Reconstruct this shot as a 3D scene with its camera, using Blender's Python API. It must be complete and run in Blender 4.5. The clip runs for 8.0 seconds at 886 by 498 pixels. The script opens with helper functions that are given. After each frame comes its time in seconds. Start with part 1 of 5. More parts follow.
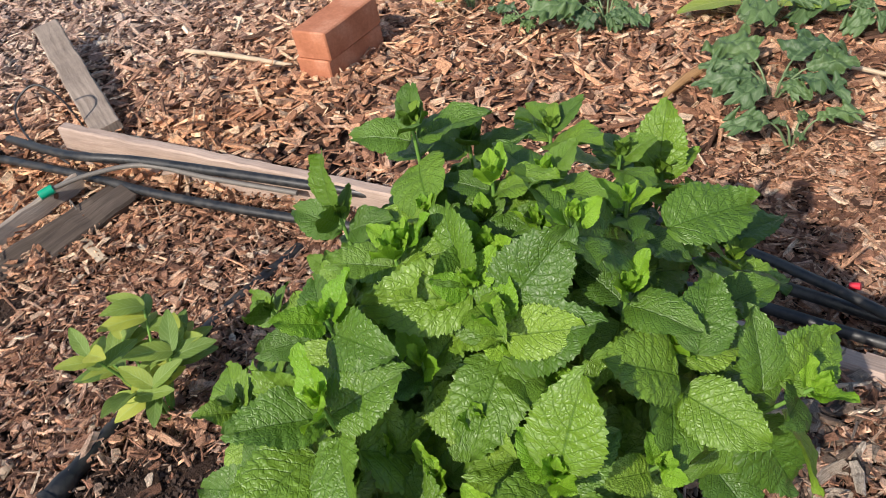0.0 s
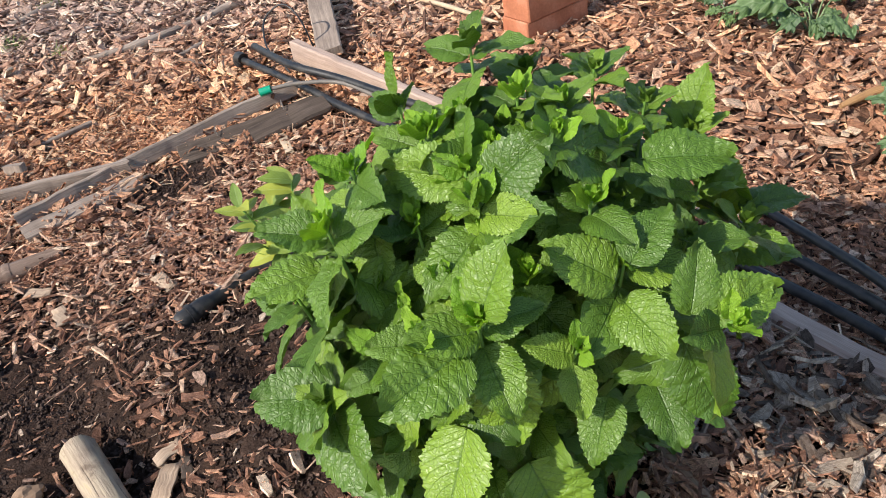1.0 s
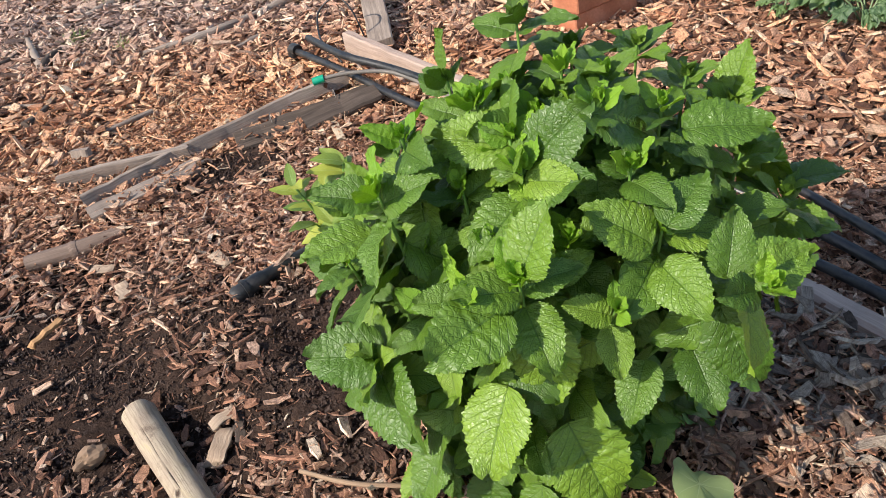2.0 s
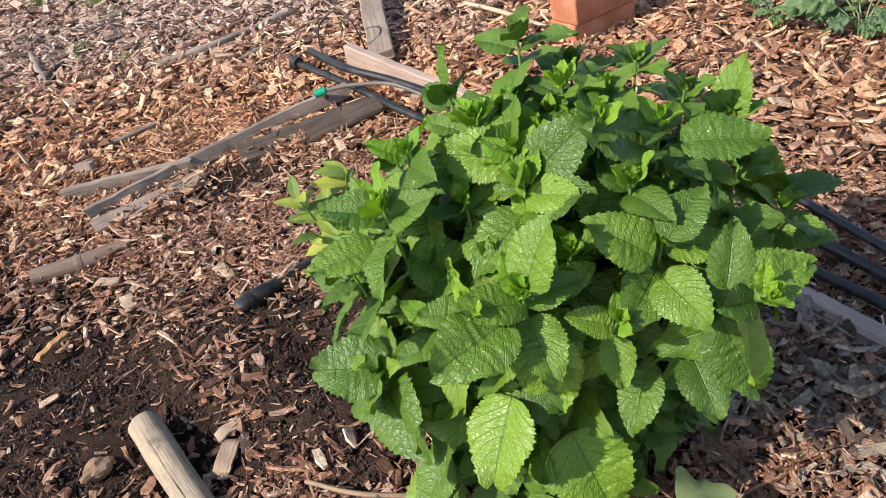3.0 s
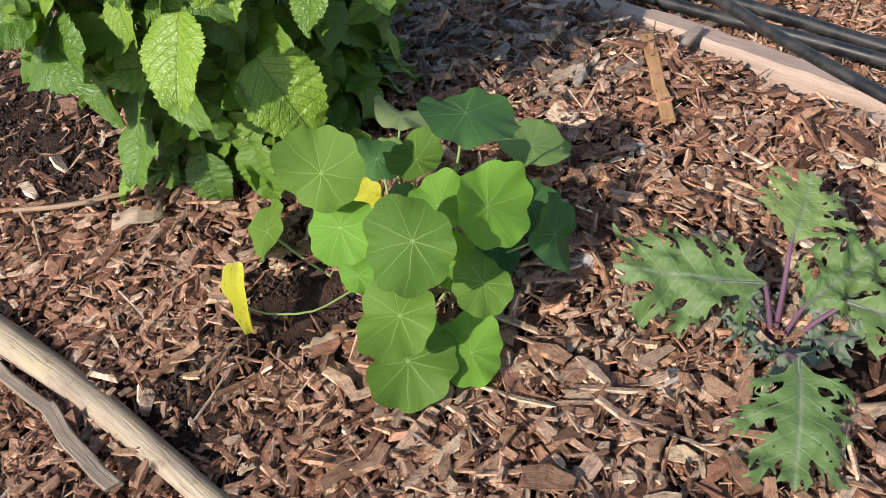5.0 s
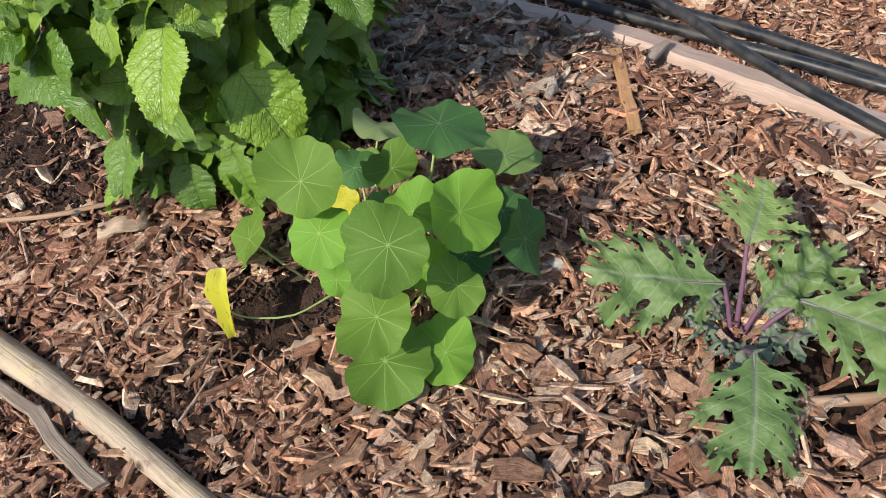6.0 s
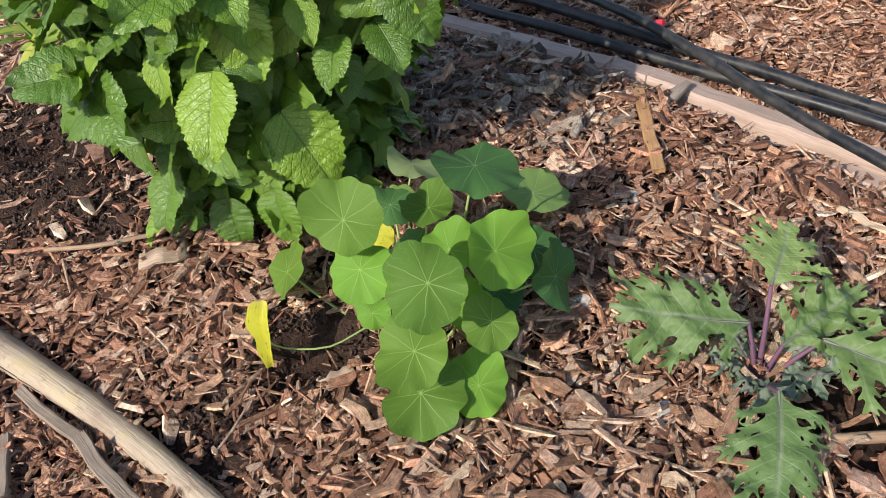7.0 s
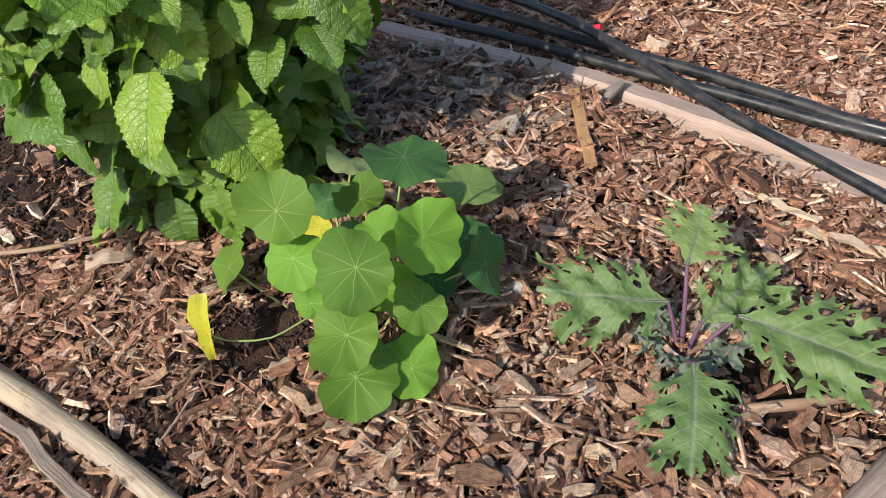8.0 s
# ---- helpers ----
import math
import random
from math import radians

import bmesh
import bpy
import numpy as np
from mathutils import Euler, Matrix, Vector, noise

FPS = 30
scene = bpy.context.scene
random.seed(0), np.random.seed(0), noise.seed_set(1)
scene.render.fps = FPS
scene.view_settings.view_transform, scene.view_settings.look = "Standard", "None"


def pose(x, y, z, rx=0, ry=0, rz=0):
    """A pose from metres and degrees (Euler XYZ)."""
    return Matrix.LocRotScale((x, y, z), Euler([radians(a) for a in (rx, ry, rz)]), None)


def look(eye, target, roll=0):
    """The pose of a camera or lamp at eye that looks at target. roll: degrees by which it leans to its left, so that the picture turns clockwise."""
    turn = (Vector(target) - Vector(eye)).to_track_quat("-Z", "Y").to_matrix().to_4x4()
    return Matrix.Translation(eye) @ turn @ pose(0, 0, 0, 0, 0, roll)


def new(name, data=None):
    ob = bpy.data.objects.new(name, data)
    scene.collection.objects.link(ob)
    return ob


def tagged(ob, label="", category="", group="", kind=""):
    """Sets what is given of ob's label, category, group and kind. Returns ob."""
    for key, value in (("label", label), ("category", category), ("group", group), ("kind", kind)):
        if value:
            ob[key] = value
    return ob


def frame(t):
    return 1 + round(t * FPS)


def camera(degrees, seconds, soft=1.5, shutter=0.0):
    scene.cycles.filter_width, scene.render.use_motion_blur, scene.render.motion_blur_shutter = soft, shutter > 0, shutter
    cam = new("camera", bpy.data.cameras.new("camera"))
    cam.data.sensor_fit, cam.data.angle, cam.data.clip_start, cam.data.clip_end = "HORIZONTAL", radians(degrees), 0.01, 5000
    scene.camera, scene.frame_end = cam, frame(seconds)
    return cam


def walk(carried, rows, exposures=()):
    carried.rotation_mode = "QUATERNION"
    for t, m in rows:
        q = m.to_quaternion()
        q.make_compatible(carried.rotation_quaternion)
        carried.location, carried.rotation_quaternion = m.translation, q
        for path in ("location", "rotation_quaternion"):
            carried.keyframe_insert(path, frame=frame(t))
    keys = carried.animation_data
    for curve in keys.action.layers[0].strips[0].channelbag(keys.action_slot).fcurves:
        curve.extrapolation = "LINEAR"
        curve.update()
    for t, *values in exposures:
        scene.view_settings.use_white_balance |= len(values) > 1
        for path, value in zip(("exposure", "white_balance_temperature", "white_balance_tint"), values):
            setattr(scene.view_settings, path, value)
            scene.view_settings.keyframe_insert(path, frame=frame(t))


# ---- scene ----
cam = camera(57.2, 8.0, soft=0.75, shutter=0.12)
PATH = [
    (0, (0.026, 0.004, 0.85), (-0.193, 1.536, -0.417), -10.4),
    (0.5, (0.144, -0.045, 0.83), (-0.387, 1.421, -0.422), -9.6),
    (1, (0.241, -0.12, 0.844), (-0.518, 1.278, -0.368), -9.7),
    (1.5, (0.261, -0.152, 0.834), (-0.584, 1.203, -0.37), -10.7),
    (3, (0.263, -0.171, 0.85), (-0.604, 1.194, -0.327), -11.6),
    (3.5, (0.305, -0.184, 0.818), (-0.523, 1.193, -0.372), -12.6),
    (3.6, (0.32, -0.19, 0.799), (-0.487, 1.184, -0.409), -12.9),
    (3.7, (0.334, -0.191, 0.767), (-0.453, 1.18, -0.459), -13.3),
    (3.8, (0.346, -0.197, 0.736), (-0.411, 1.174, -0.508), -13.3),
    (4, (0.365, -0.21, 0.685), (-0.331, 1.148, -0.609), -13.6),
    (4.2, (0.378, -0.242, 0.644), (-0.244, 1.116, -0.686), -13.1),
    (4.5, (0.396, -0.272, 0.63), (-0.114, 1.055, -0.777), -12.6),
    (4.7, (0.397, -0.292, 0.626), (-0.058, 1.034, -0.801), -11.9),
    (6, (0.415, -0.342, 0.644), (0.042, 1.023, -0.769), -10.2),
    (6.5, (0.408, -0.35, 0.659), (0.035, 1.033, -0.737), -9.7),
    (7, (0.395, -0.357, 0.679), (0.003, 1.044, -0.694), -9.8),
    (7.5, (0.419, -0.377, 0.684), (0.037, 1.048, -0.667), -10.1),
    (8, (0.446, -0.394, 0.672), (0.108, 1.047, -0.673), -9.4),
]
walk(cam, [(t, look(eye, target, roll)) for t, eye, target, roll in PATH], [(0.0, 0.20), (0.5, 0.30), (1.2, 0.42), (3.5, 0.42), (5.0, 0.37), (8.0, 0.36)])

# ---- daylight: low clear sun, blue sky ----
SUN_DIR = Vector((0.70, 1.07, -1.02)).normalized()
world = bpy.data.worlds.new("sky")
scene.world = world
world.use_nodes = True
wn = world.node_tree.nodes
sky = wn.new("ShaderNodeTexSky")
sky.sky_type, sky.sun_disc = "NISHITA", False
sky.sun_elevation = math.asin(-SUN_DIR.z)
sky.sun_rotation = math.atan2(-SUN_DIR.x, -SUN_DIR.y)
wn["Background"].inputs["Strength"].default_value = 0.15
world.node_tree.links.new(sky.outputs[0], wn["Background"].inputs[0])
sun = new("sun", bpy.data.lights.new("sun", "SUN"))
sun.data.energy, sun.data.angle, sun.data.color = 4.5, radians(0.55), (1.0, 0.92, 0.82)
sun.matrix_world = look((-3, -4, 5), Vector((-3, -4, 5)) + SUN_DIR)


# ---- materials ----
class Mat:
    """A node material with short helpers."""

    def __init__(self, name, rough=0.7, spec=0.35):
        self.m = bpy.data.materials.new(name)
        self.m.use_nodes = True
        self.n, self.l = self.m.node_tree.nodes, self.m.node_tree.links
        self.b = self.n["Principled BSDF"]
        self.b.inputs["Roughness"].default_value = rough
        self.b.inputs["Specular IOR Level"].default_value = spec

    def node(self, kind, **sets):
        nd = self.n.new(kind)
        for k, v in sets.items():
            if k in nd.inputs:
                nd.inputs[k].default_value = v
        return nd

    def link(self, a, b):
        self.l.new(a, b)

    def coord(self, kind="Object"):
        return self.n.new("ShaderNodeTexCoord").outputs[kind]

    def noise(self, vec, scale, detail=4.0, rough=0.55, distort=0.0):
        nd = self.n.new("ShaderNodeTexNoise")
        nd.inputs["Scale"].default_value, nd.inputs["Detail"].default_value = scale, detail
        nd.inputs["Roughness"].default_value, nd.inputs["Distortion"].default_value = rough, distort
        self.link(vec, nd.inputs["Vector"])
        return nd.outputs["Fac"]

    def stretch(self, vec, sx, sy, sz):
        nd = self.n.new("ShaderNodeMapping")
        nd.inputs["Scale"].default_value = (sx, sy, sz)
        self.link(vec, nd.inputs["Vector"])
        return nd.outputs[0]

    def ramp(self, fac, stops, mode="LINEAR"):
        nd = self.n.new("ShaderNodeValToRGB")
        e = nd.color_ramp.elements
        nd.color_ramp.interpolation = mode
        while len(e) < len(stops):
            e.new(0.5)
        for el, (p, c) in zip(e, stops):
            el.position, el.color = p, (*c, 1) if len(c) == 3 else c
        self.link(fac, nd.inputs[0])
        return nd.outputs[0]

    def mix(self, fac, a, b, mode="MIX"):
        nd = self.n.new("ShaderNodeMix")
        nd.data_type, nd.blend_type = "RGBA", mode
        for v, s in ((fac, nd.inputs[0]), (a, nd.inputs[6]), (b, nd.inputs[7])):
            if isinstance(v, (int, float)):
                s.default_value = v
            elif isinstance(v, tuple):
                s.default_value = (*v, 1)
            else:
                self.link(v, s)
        return nd.outputs[2]

    def math(self, op, a, b=0.0, c=0.0, clamp=False):
        nd = self.n.new("ShaderNodeMath")
        nd.operation, nd.use_clamp = op, clamp
        for v, s in zip((a, b, c), nd.inputs):
            if isinstance(v, (int, float)):
                s.default_value = v
            else:
                self.link(v, s)
        return nd.outputs[0]

    def base(self, col):
        self.link(col, self.b.inputs["Base Color"])

    def rough(self, v):
        self.link(v, self.b.inputs["Roughness"])

    def bump(self, h, strength=0.5, dist=0.002):
        nd = self.n.new("ShaderNodeBump")
        nd.inputs["Strength"].default_value, nd.inputs["Distance"].default_value = strength, dist
        self.link(h, nd.inputs["Height"])
        self.link(nd.outputs[0], self.b.inputs["Normal"])
        return nd.outputs[0]

    def through_light(self, col, amount, normal=None):
        """Thin leaf: part of the light goes through."""
        tr = self.n.new("ShaderNodeBsdfTranslucent")
        mx = self.n.new("ShaderNodeMixShader")
        mx.inputs[0].default_value = amount
        self.link(col, tr.inputs["Color"])
        if normal:
            self.link(normal, tr.inputs["Normal"])
        self.link(self.b.outputs[0], mx.inputs[1])
        self.link(tr.outputs[0], mx.inputs[2])
        self.link(mx.outputs[0], self.n["Material Output"].inputs["Surface"])


CHIP_STOPS = [(0.0, (0.125, 0.066, 0.045)), (0.13, (0.262, 0.134, 0.088)), (0.28, (0.435, 0.228, 0.147)), (0.40, (0.571, 0.299, 0.192)), (0.51, (0.493, 0.306, 0.222)),
              (0.61, (0.750, 0.418, 0.265)), (0.72, (0.851, 0.520, 0.345)), (0.81, (0.661, 0.449, 0.345)), (0.91, (0.918, 0.643, 0.460)), (1.0, (0.930, 0.765, 0.600))]


def soil_mat():
    k = Mat("soil", 0.95, 0.2)
    co = k.coord()
    n1, n2, n3 = k.noise(co, 6), k.noise(co, 60, 6, 0.7), k.noise(co, 300, 4, 0.7)
    c = k.ramp(n2, [(0.3, (0.026, 0.015, 0.011)), (0.55, (0.066, 0.039, 0.028)), (0.8, (0.13, 0.08, 0.056))])
    cell = k.n.new("ShaderNodeTexVoronoi")
    cell.inputs["Scale"].default_value = 55.0
    k.link(k.stretch(co, 1.0, 0.55, 1.0), cell.inputs["Vector"])
    tone = k.n.new("ShaderNodeSeparateColor")
    k.link(cell.outputs["Color"], tone.inputs[0])
    far = k.mix(1.0, k.ramp(tone.outputs[0], CHIP_STOPS), k.ramp(k.noise(co, 90, 5, 0.7), [(0.35, (0.25, 0.23, 0.22)), (0.6, (1, 1, 1))]), "MULTIPLY")
    off = k.n.new("ShaderNodeVectorMath")
    off.operation = "SUBTRACT"
    off.inputs[1].default_value = (-0.20, 0.45, 0.0)
    k.link(co, off.inputs[0])
    sep = k.n.new("ShaderNodeVectorMath")
    sep.operation = "LENGTH"
    k.link(off.outputs[0], sep.inputs[0])
    away = k.math("MULTIPLY", k.math("SUBTRACT", sep.outputs["Value"], 0.92), 2.6, clamp=True)
    c = k.mix(away, c, far)
    k.base(k.mix(0.6, c, k.ramp(n1, [(0.3, (0.5, 0.5, 0.5)), (0.7, (1, 1, 1))]), "MULTIPLY"))
    k.bump(k.math("ADD", n2, k.math("MULTIPLY", n3, 0.5)), 0.9, 0.012)
    return k.m


def chip_mat(name, per_object=False, stops=CHIP_STOPS):
    k = Mat(name, 0.8, 0.3)
    if per_object:
        r = k.n.new("ShaderNodeObjectInfo").outputs["Random"]
    else:
        r = k.n.new("ShaderNodeNewGeometry").outputs["Random Per Island"]
    c = k.ramp(r, stops)
    xyz = k.n.new("ShaderNodeSeparateXYZ")
    k.link(k.coord("Object"), xyz.inputs[0])
    reach = k.math("ADD", k.math("SUBTRACT", xyz.outputs[1], k.math("MULTIPLY", xyz.outputs[0], 0.55)), k.math("MULTIPLY", k.noise(k.coord("Object"), 2.2, 4), 0.9))
    old = k.math("MULTIPLY", k.math("SUBTRACT", reach, 2.35), 1.4, clamp=True) if not per_object else k.math("ADD", 0.0, 0.0)
    path = k.math("MULTIPLY", k.math("SUBTRACT", xyz.outputs[1], 0.75), 1.6, clamp=True)
    c = k.mix(path, c, k.mix(1.0, c, (1.05, 1.01, 0.93), "MULTIPLY"))
    dry = k.math("MULTIPLY", k.math("SUBTRACT", k.math("SUBTRACT", k.math("MULTIPLY", xyz.outputs[1], 0.6), k.math("MULTIPLY", xyz.outputs[0], 0.8)), 1.12), 2.4, clamp=True)
    c = k.mix(dry, c, k.mix(1.0, c, (1.22, 1.18, 1.06), "MULTIPLY"))
    grey = k.n.new("ShaderNodeHueSaturation")
    grey.inputs["Saturation"].default_value, grey.inputs["Value"].default_value = 0.62, 0.88
    k.link(c, grey.inputs["Color"])
    c = k.mix(old, c, grey.outputs[0])
    uv = k.coord("UV")
    fib = k.noise(k.stretch(uv, 1.6, 15.0, 1.0), 1.6, 8, 0.78, 0.9)
    split = k.noise(k.stretch(uv, 0.9, 34.0, 1.0), 1.3, 3, 0.6, 0.5)
    blot = k.noise(k.coord("Object"), 130 if not per_object else 5, 5, 0.72)
    c = k.mix(0.95, c, k.ramp(fib, [(0.34, (0.26, 0.20, 0.17)), (0.43, (0.66, 0.61, 0.58)), (0.52, (1.0, 0.98, 0.97)), (0.64, (1.45, 1.42, 1.36))]), "MULTIPLY")
    c = k.mix(0.8, c, k.ramp(split, [(0.33, (0.22, 0.17, 0.14)), (0.42, (1, 1, 1))]), "MULTIPLY")
    k.base(k.mix(0.85, c, k.ramp(blot, [(0.33, (0.38, 0.33, 0.30)), (0.52, (1, 1, 1)), (0.72, (1.16, 1.14, 1.10))]), "MULTIPLY"))
    k.bump(k.math("ADD", fib, k.math("MULTIPLY", split, 0.8)), 1.0, 0.0025)
    return k.m


def wood_mat(name, light, dark, rough=0.8, grain=(5.0, 130.0), stain=0.5):
    """Grain runs along uv x, in metres."""
    k = Mat(name, rough, 0.25)
    co, uv = k.coord(), k.coord("UV")
    g = k.noise(k.stretch(uv, grain[0], grain[1], 1.0), 1.0, 7, 0.68, 0.5)
    fine = k.noise(k.stretch(uv, grain[0] * 4, grain[1] * 4, 1.0), 1.0, 4, 0.6)
    b = k.noise(co, 11, 6, 0.65)
    mid = tuple((p + q) / 2 for p, q in zip(light, dark))
    c = k.ramp(g, [(0.25, dark), (0.5, mid), (0.72, light)])
    c = k.mix(0.35, c, k.ramp(fine, [(0.35, (0.45, 0.42, 0.4)), (0.6, (1.05, 1.05, 1.05))]), "MULTIPLY")
    k.base(k.mix(stain, c, k.ramp(b, [(0.3, (0.42, 0.38, 0.35)), (0.62, (1.06, 1.04, 1.0))]), "MULTIPLY"))
    k.bump(k.math("ADD", g, k.math("MULTIPLY", fine, 0.4)), 0.8, 0.0022)
    return k.m


def log_mat():
    """Peeled log: grey and yellowish patches, long drying cracks, dark knots and dirt."""
    k = Mat("peeled_log_wood", 0.75, 0.25)
    co, uv = k.coord(), k.coord("UV")
    patch = k.noise(k.stretch(uv, 9.0, 22.0, 1.0), 1.0, 5, 0.6, 0.6)
    c = k.ramp(patch, [(0.28, (0.21, 0.155, 0.11)), (0.42, (0.35, 0.275, 0.205)), (0.55, (0.43, 0.35, 0.255)), (0.66, (0.45, 0.36, 0.215)), (0.8, (0.33, 0.27, 0.17))])
    grain = k.noise(k.stretch(uv, 9.0, 260.0, 1.0), 1.0, 6, 0.65, 0.4)
    c = k.mix(0.55, c, k.ramp(grain, [(0.32, (0.55, 0.5, 0.45)), (0.5, (1, 1, 1)), (0.7, (1.1, 1.08, 1.05))]), "MULTIPLY")
    crack = k.ramp(k.noise(k.stretch(uv, 4.0, 150.0, 1.0), 1.0, 3, 0.5, 0.3), [(0.69, (0, 0, 0)), (0.72, (1, 1, 1))])
    cell = k.n.new("ShaderNodeTexVoronoi")
    cell.inputs["Scale"].default_value = 17.0
    k.link(co, cell.inputs["Vector"])
    knot = k.ramp(k.math("ADD", cell.outputs["Distance"], k.math("MULTIPLY", k.noise(co, 120, 4), 0.15)), [(0.13, (1, 1, 1)), (0.20, (0, 0, 0))])
    dirt = k.ramp(k.noise(co, 34, 7, 0.75), [(0.56, (0, 0, 0)), (0.68, (1, 1, 1))])
    c = k.mix(k.math("MULTIPLY", dirt, 0.6), c, (0.13, 0.085, 0.06))
    c = k.mix(k.math("MAXIMUM", crack, knot), c, (0.07, 0.048, 0.035))
    k.base(c)
    k.bump(k.math("SUBTRACT", k.math("ADD", grain, patch), k.math("MULTIPLY", k.math("MAXIMUM", crack, knot), 1.5)), 0.8, 0.003)
    return k.m


def leaf_mat(name, stops, vein, veins="pinnate", rough=0.42, thin=0.3, glow=(1.25, 1.3, 0.45), bumpy=1.0, per_object=True, spots=None, mid=None, net=17.0):
    """Leaf surface: uv x across (0.5 at the midrib), y along; for a round leaf x is the turn and y the radius."""
    k = Mat(name, rough, 0.58 if veins == "pinnate" else 0.22)
    uv = k.coord("UV")
    xyz = k.n.new("ShaderNodeSeparateXYZ")
    k.link(uv, xyz.inputs[0])
    u, v = xyz.outputs[0], xyz.outputs[1]
    oi = k.n.new("ShaderNodeObjectInfo").outputs["Random"]
    r = oi if per_object else k.n.new("ShaderNodeNewGeometry").outputs["Random Per Island"]
    big = k.noise(uv, 2.6, 3)
    tone = k.math("ADD", k.math("MULTIPLY", r, 0.75), k.math("MULTIPLY", big, 0.25))
    c = k.ramp(tone, stops)
    if veins == "pinnate":
        side = k.math("ABSOLUTE", k.math("SUBTRACT", u, 0.5))
        rib = k.math("SUBTRACT", 1.0, k.math("MULTIPLY", side, 34.0), clamp=True)
        ph = k.math("FRACT", k.math("ADD", k.math("SUBTRACT", k.math("MULTIPLY", v, 7.5), k.math("MULTIPLY", side, 5.0)), k.math("MULTIPLY", big, 0.35)))
        line = k.math("SUBTRACT", 1.0, k.math("MULTIPLY", k.math("ABSOLUTE", k.math("SUBTRACT", ph, 0.5)), 11.0), clamp=True)
        vmask = k.math("MAXIMUM", rib, k.math("MULTIPLY", line, 0.7))
        quilt = k.math("ABSOLUTE", k.math("SUBTRACT", ph, 0.5))
        warp = k.n.new("ShaderNodeVectorMath")
        warp.operation = "MULTIPLY_ADD"
        wn_ = k.n.new("ShaderNodeTexNoise")
        wn_.inputs["Scale"].default_value = 7.0
        k.link(uv, wn_.inputs["Vector"])
        k.link(wn_.outputs["Color"], warp.inputs[0])
        warp.inputs[1].default_value = (0.10, 0.10, 0)
        k.link(uv, warp.inputs[2])
        cells = k.n.new("ShaderNodeTexVoronoi")
        cells.feature = "DISTANCE_TO_EDGE"
        cells.inputs["Scale"].default_value = net
        k.link(k.stretch(warp.outputs[0], 0.75, 1.25, 1.0), cells.inputs["Vector"])
        pits = k.math("MULTIPLY", cells.outputs["Distance"], 3.4, clamp=True)
        h = k.math("ADD", k.math("MULTIPLY", pits, 0.65), k.math("MULTIPLY", line, -0.65))
        h = k.math("SUBTRACT", h, k.math("MULTIPLY", rib, 1.1))
        c = k.mix(k.math("MULTIPLY", k.math("SUBTRACT", 0.55, pits, clamp=True), 0.42 * bumpy), c, tuple(x * 0.45 for x in stops[0][1]))
    else:
        ph = k.math("FRACT", k.math("ADD", k.math("MULTIPLY", u, 9.0), k.math("MULTIPLY", k.math("SUBTRACT", big, 0.5), 0.35)))
        d = k.math("MULTIPLY", k.math("ABSOLUTE", k.math("SUBTRACT", ph, 0.5)), k.math("ADD", v, 0.05))
        vmask = k.math("MULTIPLY", k.math("SUBTRACT", 1.0, k.math("MULTIPLY", d, 42.0), clamp=True), k.math("SUBTRACT", 1.1, k.math("MULTIPLY", v, 0.9), clamp=True))
        ph2 = k.math("FRACT", k.math("ADD", k.math("MULTIPLY", u, 27.0), k.math("MULTIPLY", k.math("SUBTRACT", k.noise(uv, 6, 3), 0.5), 2.2)))
        d2 = k.math("MULTIPLY", k.math("ABSOLUTE", k.math("SUBTRACT", ph2, 0.5)), v)
        fork = k.math("MULTIPLY", k.math("SUBTRACT", 1.0, k.math("MULTIPLY", d2, 16.0), clamp=True), k.math("MULTIPLY", k.math("SUBTRACT", v, 0.45, clamp=True), 0.5))
        vmask = k.math("MAXIMUM", vmask, fork)
        hub = k.math("SUBTRACT", 1.0, k.math("MULTIPLY", v, 14.0), clamp=True)
        vmask = k.math("MAXIMUM", vmask, hub)
        h = k.math("ADD", k.math("MULTIPLY", vmask, -0.3), k.math("MULTIPLY", k.noise(k.coord("Object"), 5, 4), 0.5))
    c = k.mix(k.math("MULTIPLY", vmask, 0.6), c, vein)
    if mid:
        k2 = k.math("SUBTRACT", 1.0, k.math("MULTIPLY", k.math("ABSOLUTE", k.math("SUBTRACT", u, 0.5)), 30.0), clamp=True)
        c = k.mix(k.math("MULTIPLY", k2, k.math("SUBTRACT", 1.0, v)), c, mid)
    if spots:
        c = k.mix(k.ramp(k.noise(uv, 8, 4), [(0.60, (0, 0, 0)), (0.70, (1, 1, 1))]), c, spots)
    k.base(c)
    nb = k.bump(h, 0.55 * bumpy, 0.0012)
    k.rough(k.ramp(k.noise(uv, 30, 3), [(0.3, (rough - 0.08,) * 3), (0.7, (rough + 0.14,) * 3)]))
    k.through_light(k.mix(1.0, c, glow, "MULTIPLY"), thin, nb)
    return k.m


def plain_mat(name, col, rough=0.5, vary=0.35, scale=40.0, bump=0.3, metal=0.0):
    k = Mat(name, rough, 0.45)
    co = k.coord()
    n = k.noise(co, scale, 5)
    k.base(k.mix(vary, col, k.ramp(n, [(0.3, tuple(x * 0.55 for x in col)), (0.7, tuple(min(1, x * 1.35) for x in col))])))
    k.rough(k.ramp(k.noise(co, scale * 2.3, 4), [(0.3, (max(0.05, rough - 0.12),) * 3), (0.7, (min(1, rough + 0.15),) * 3)]))
    k.b.inputs["Metallic"].default_value = metal
    k.bump(n, bump, 0.001)
    return k.m


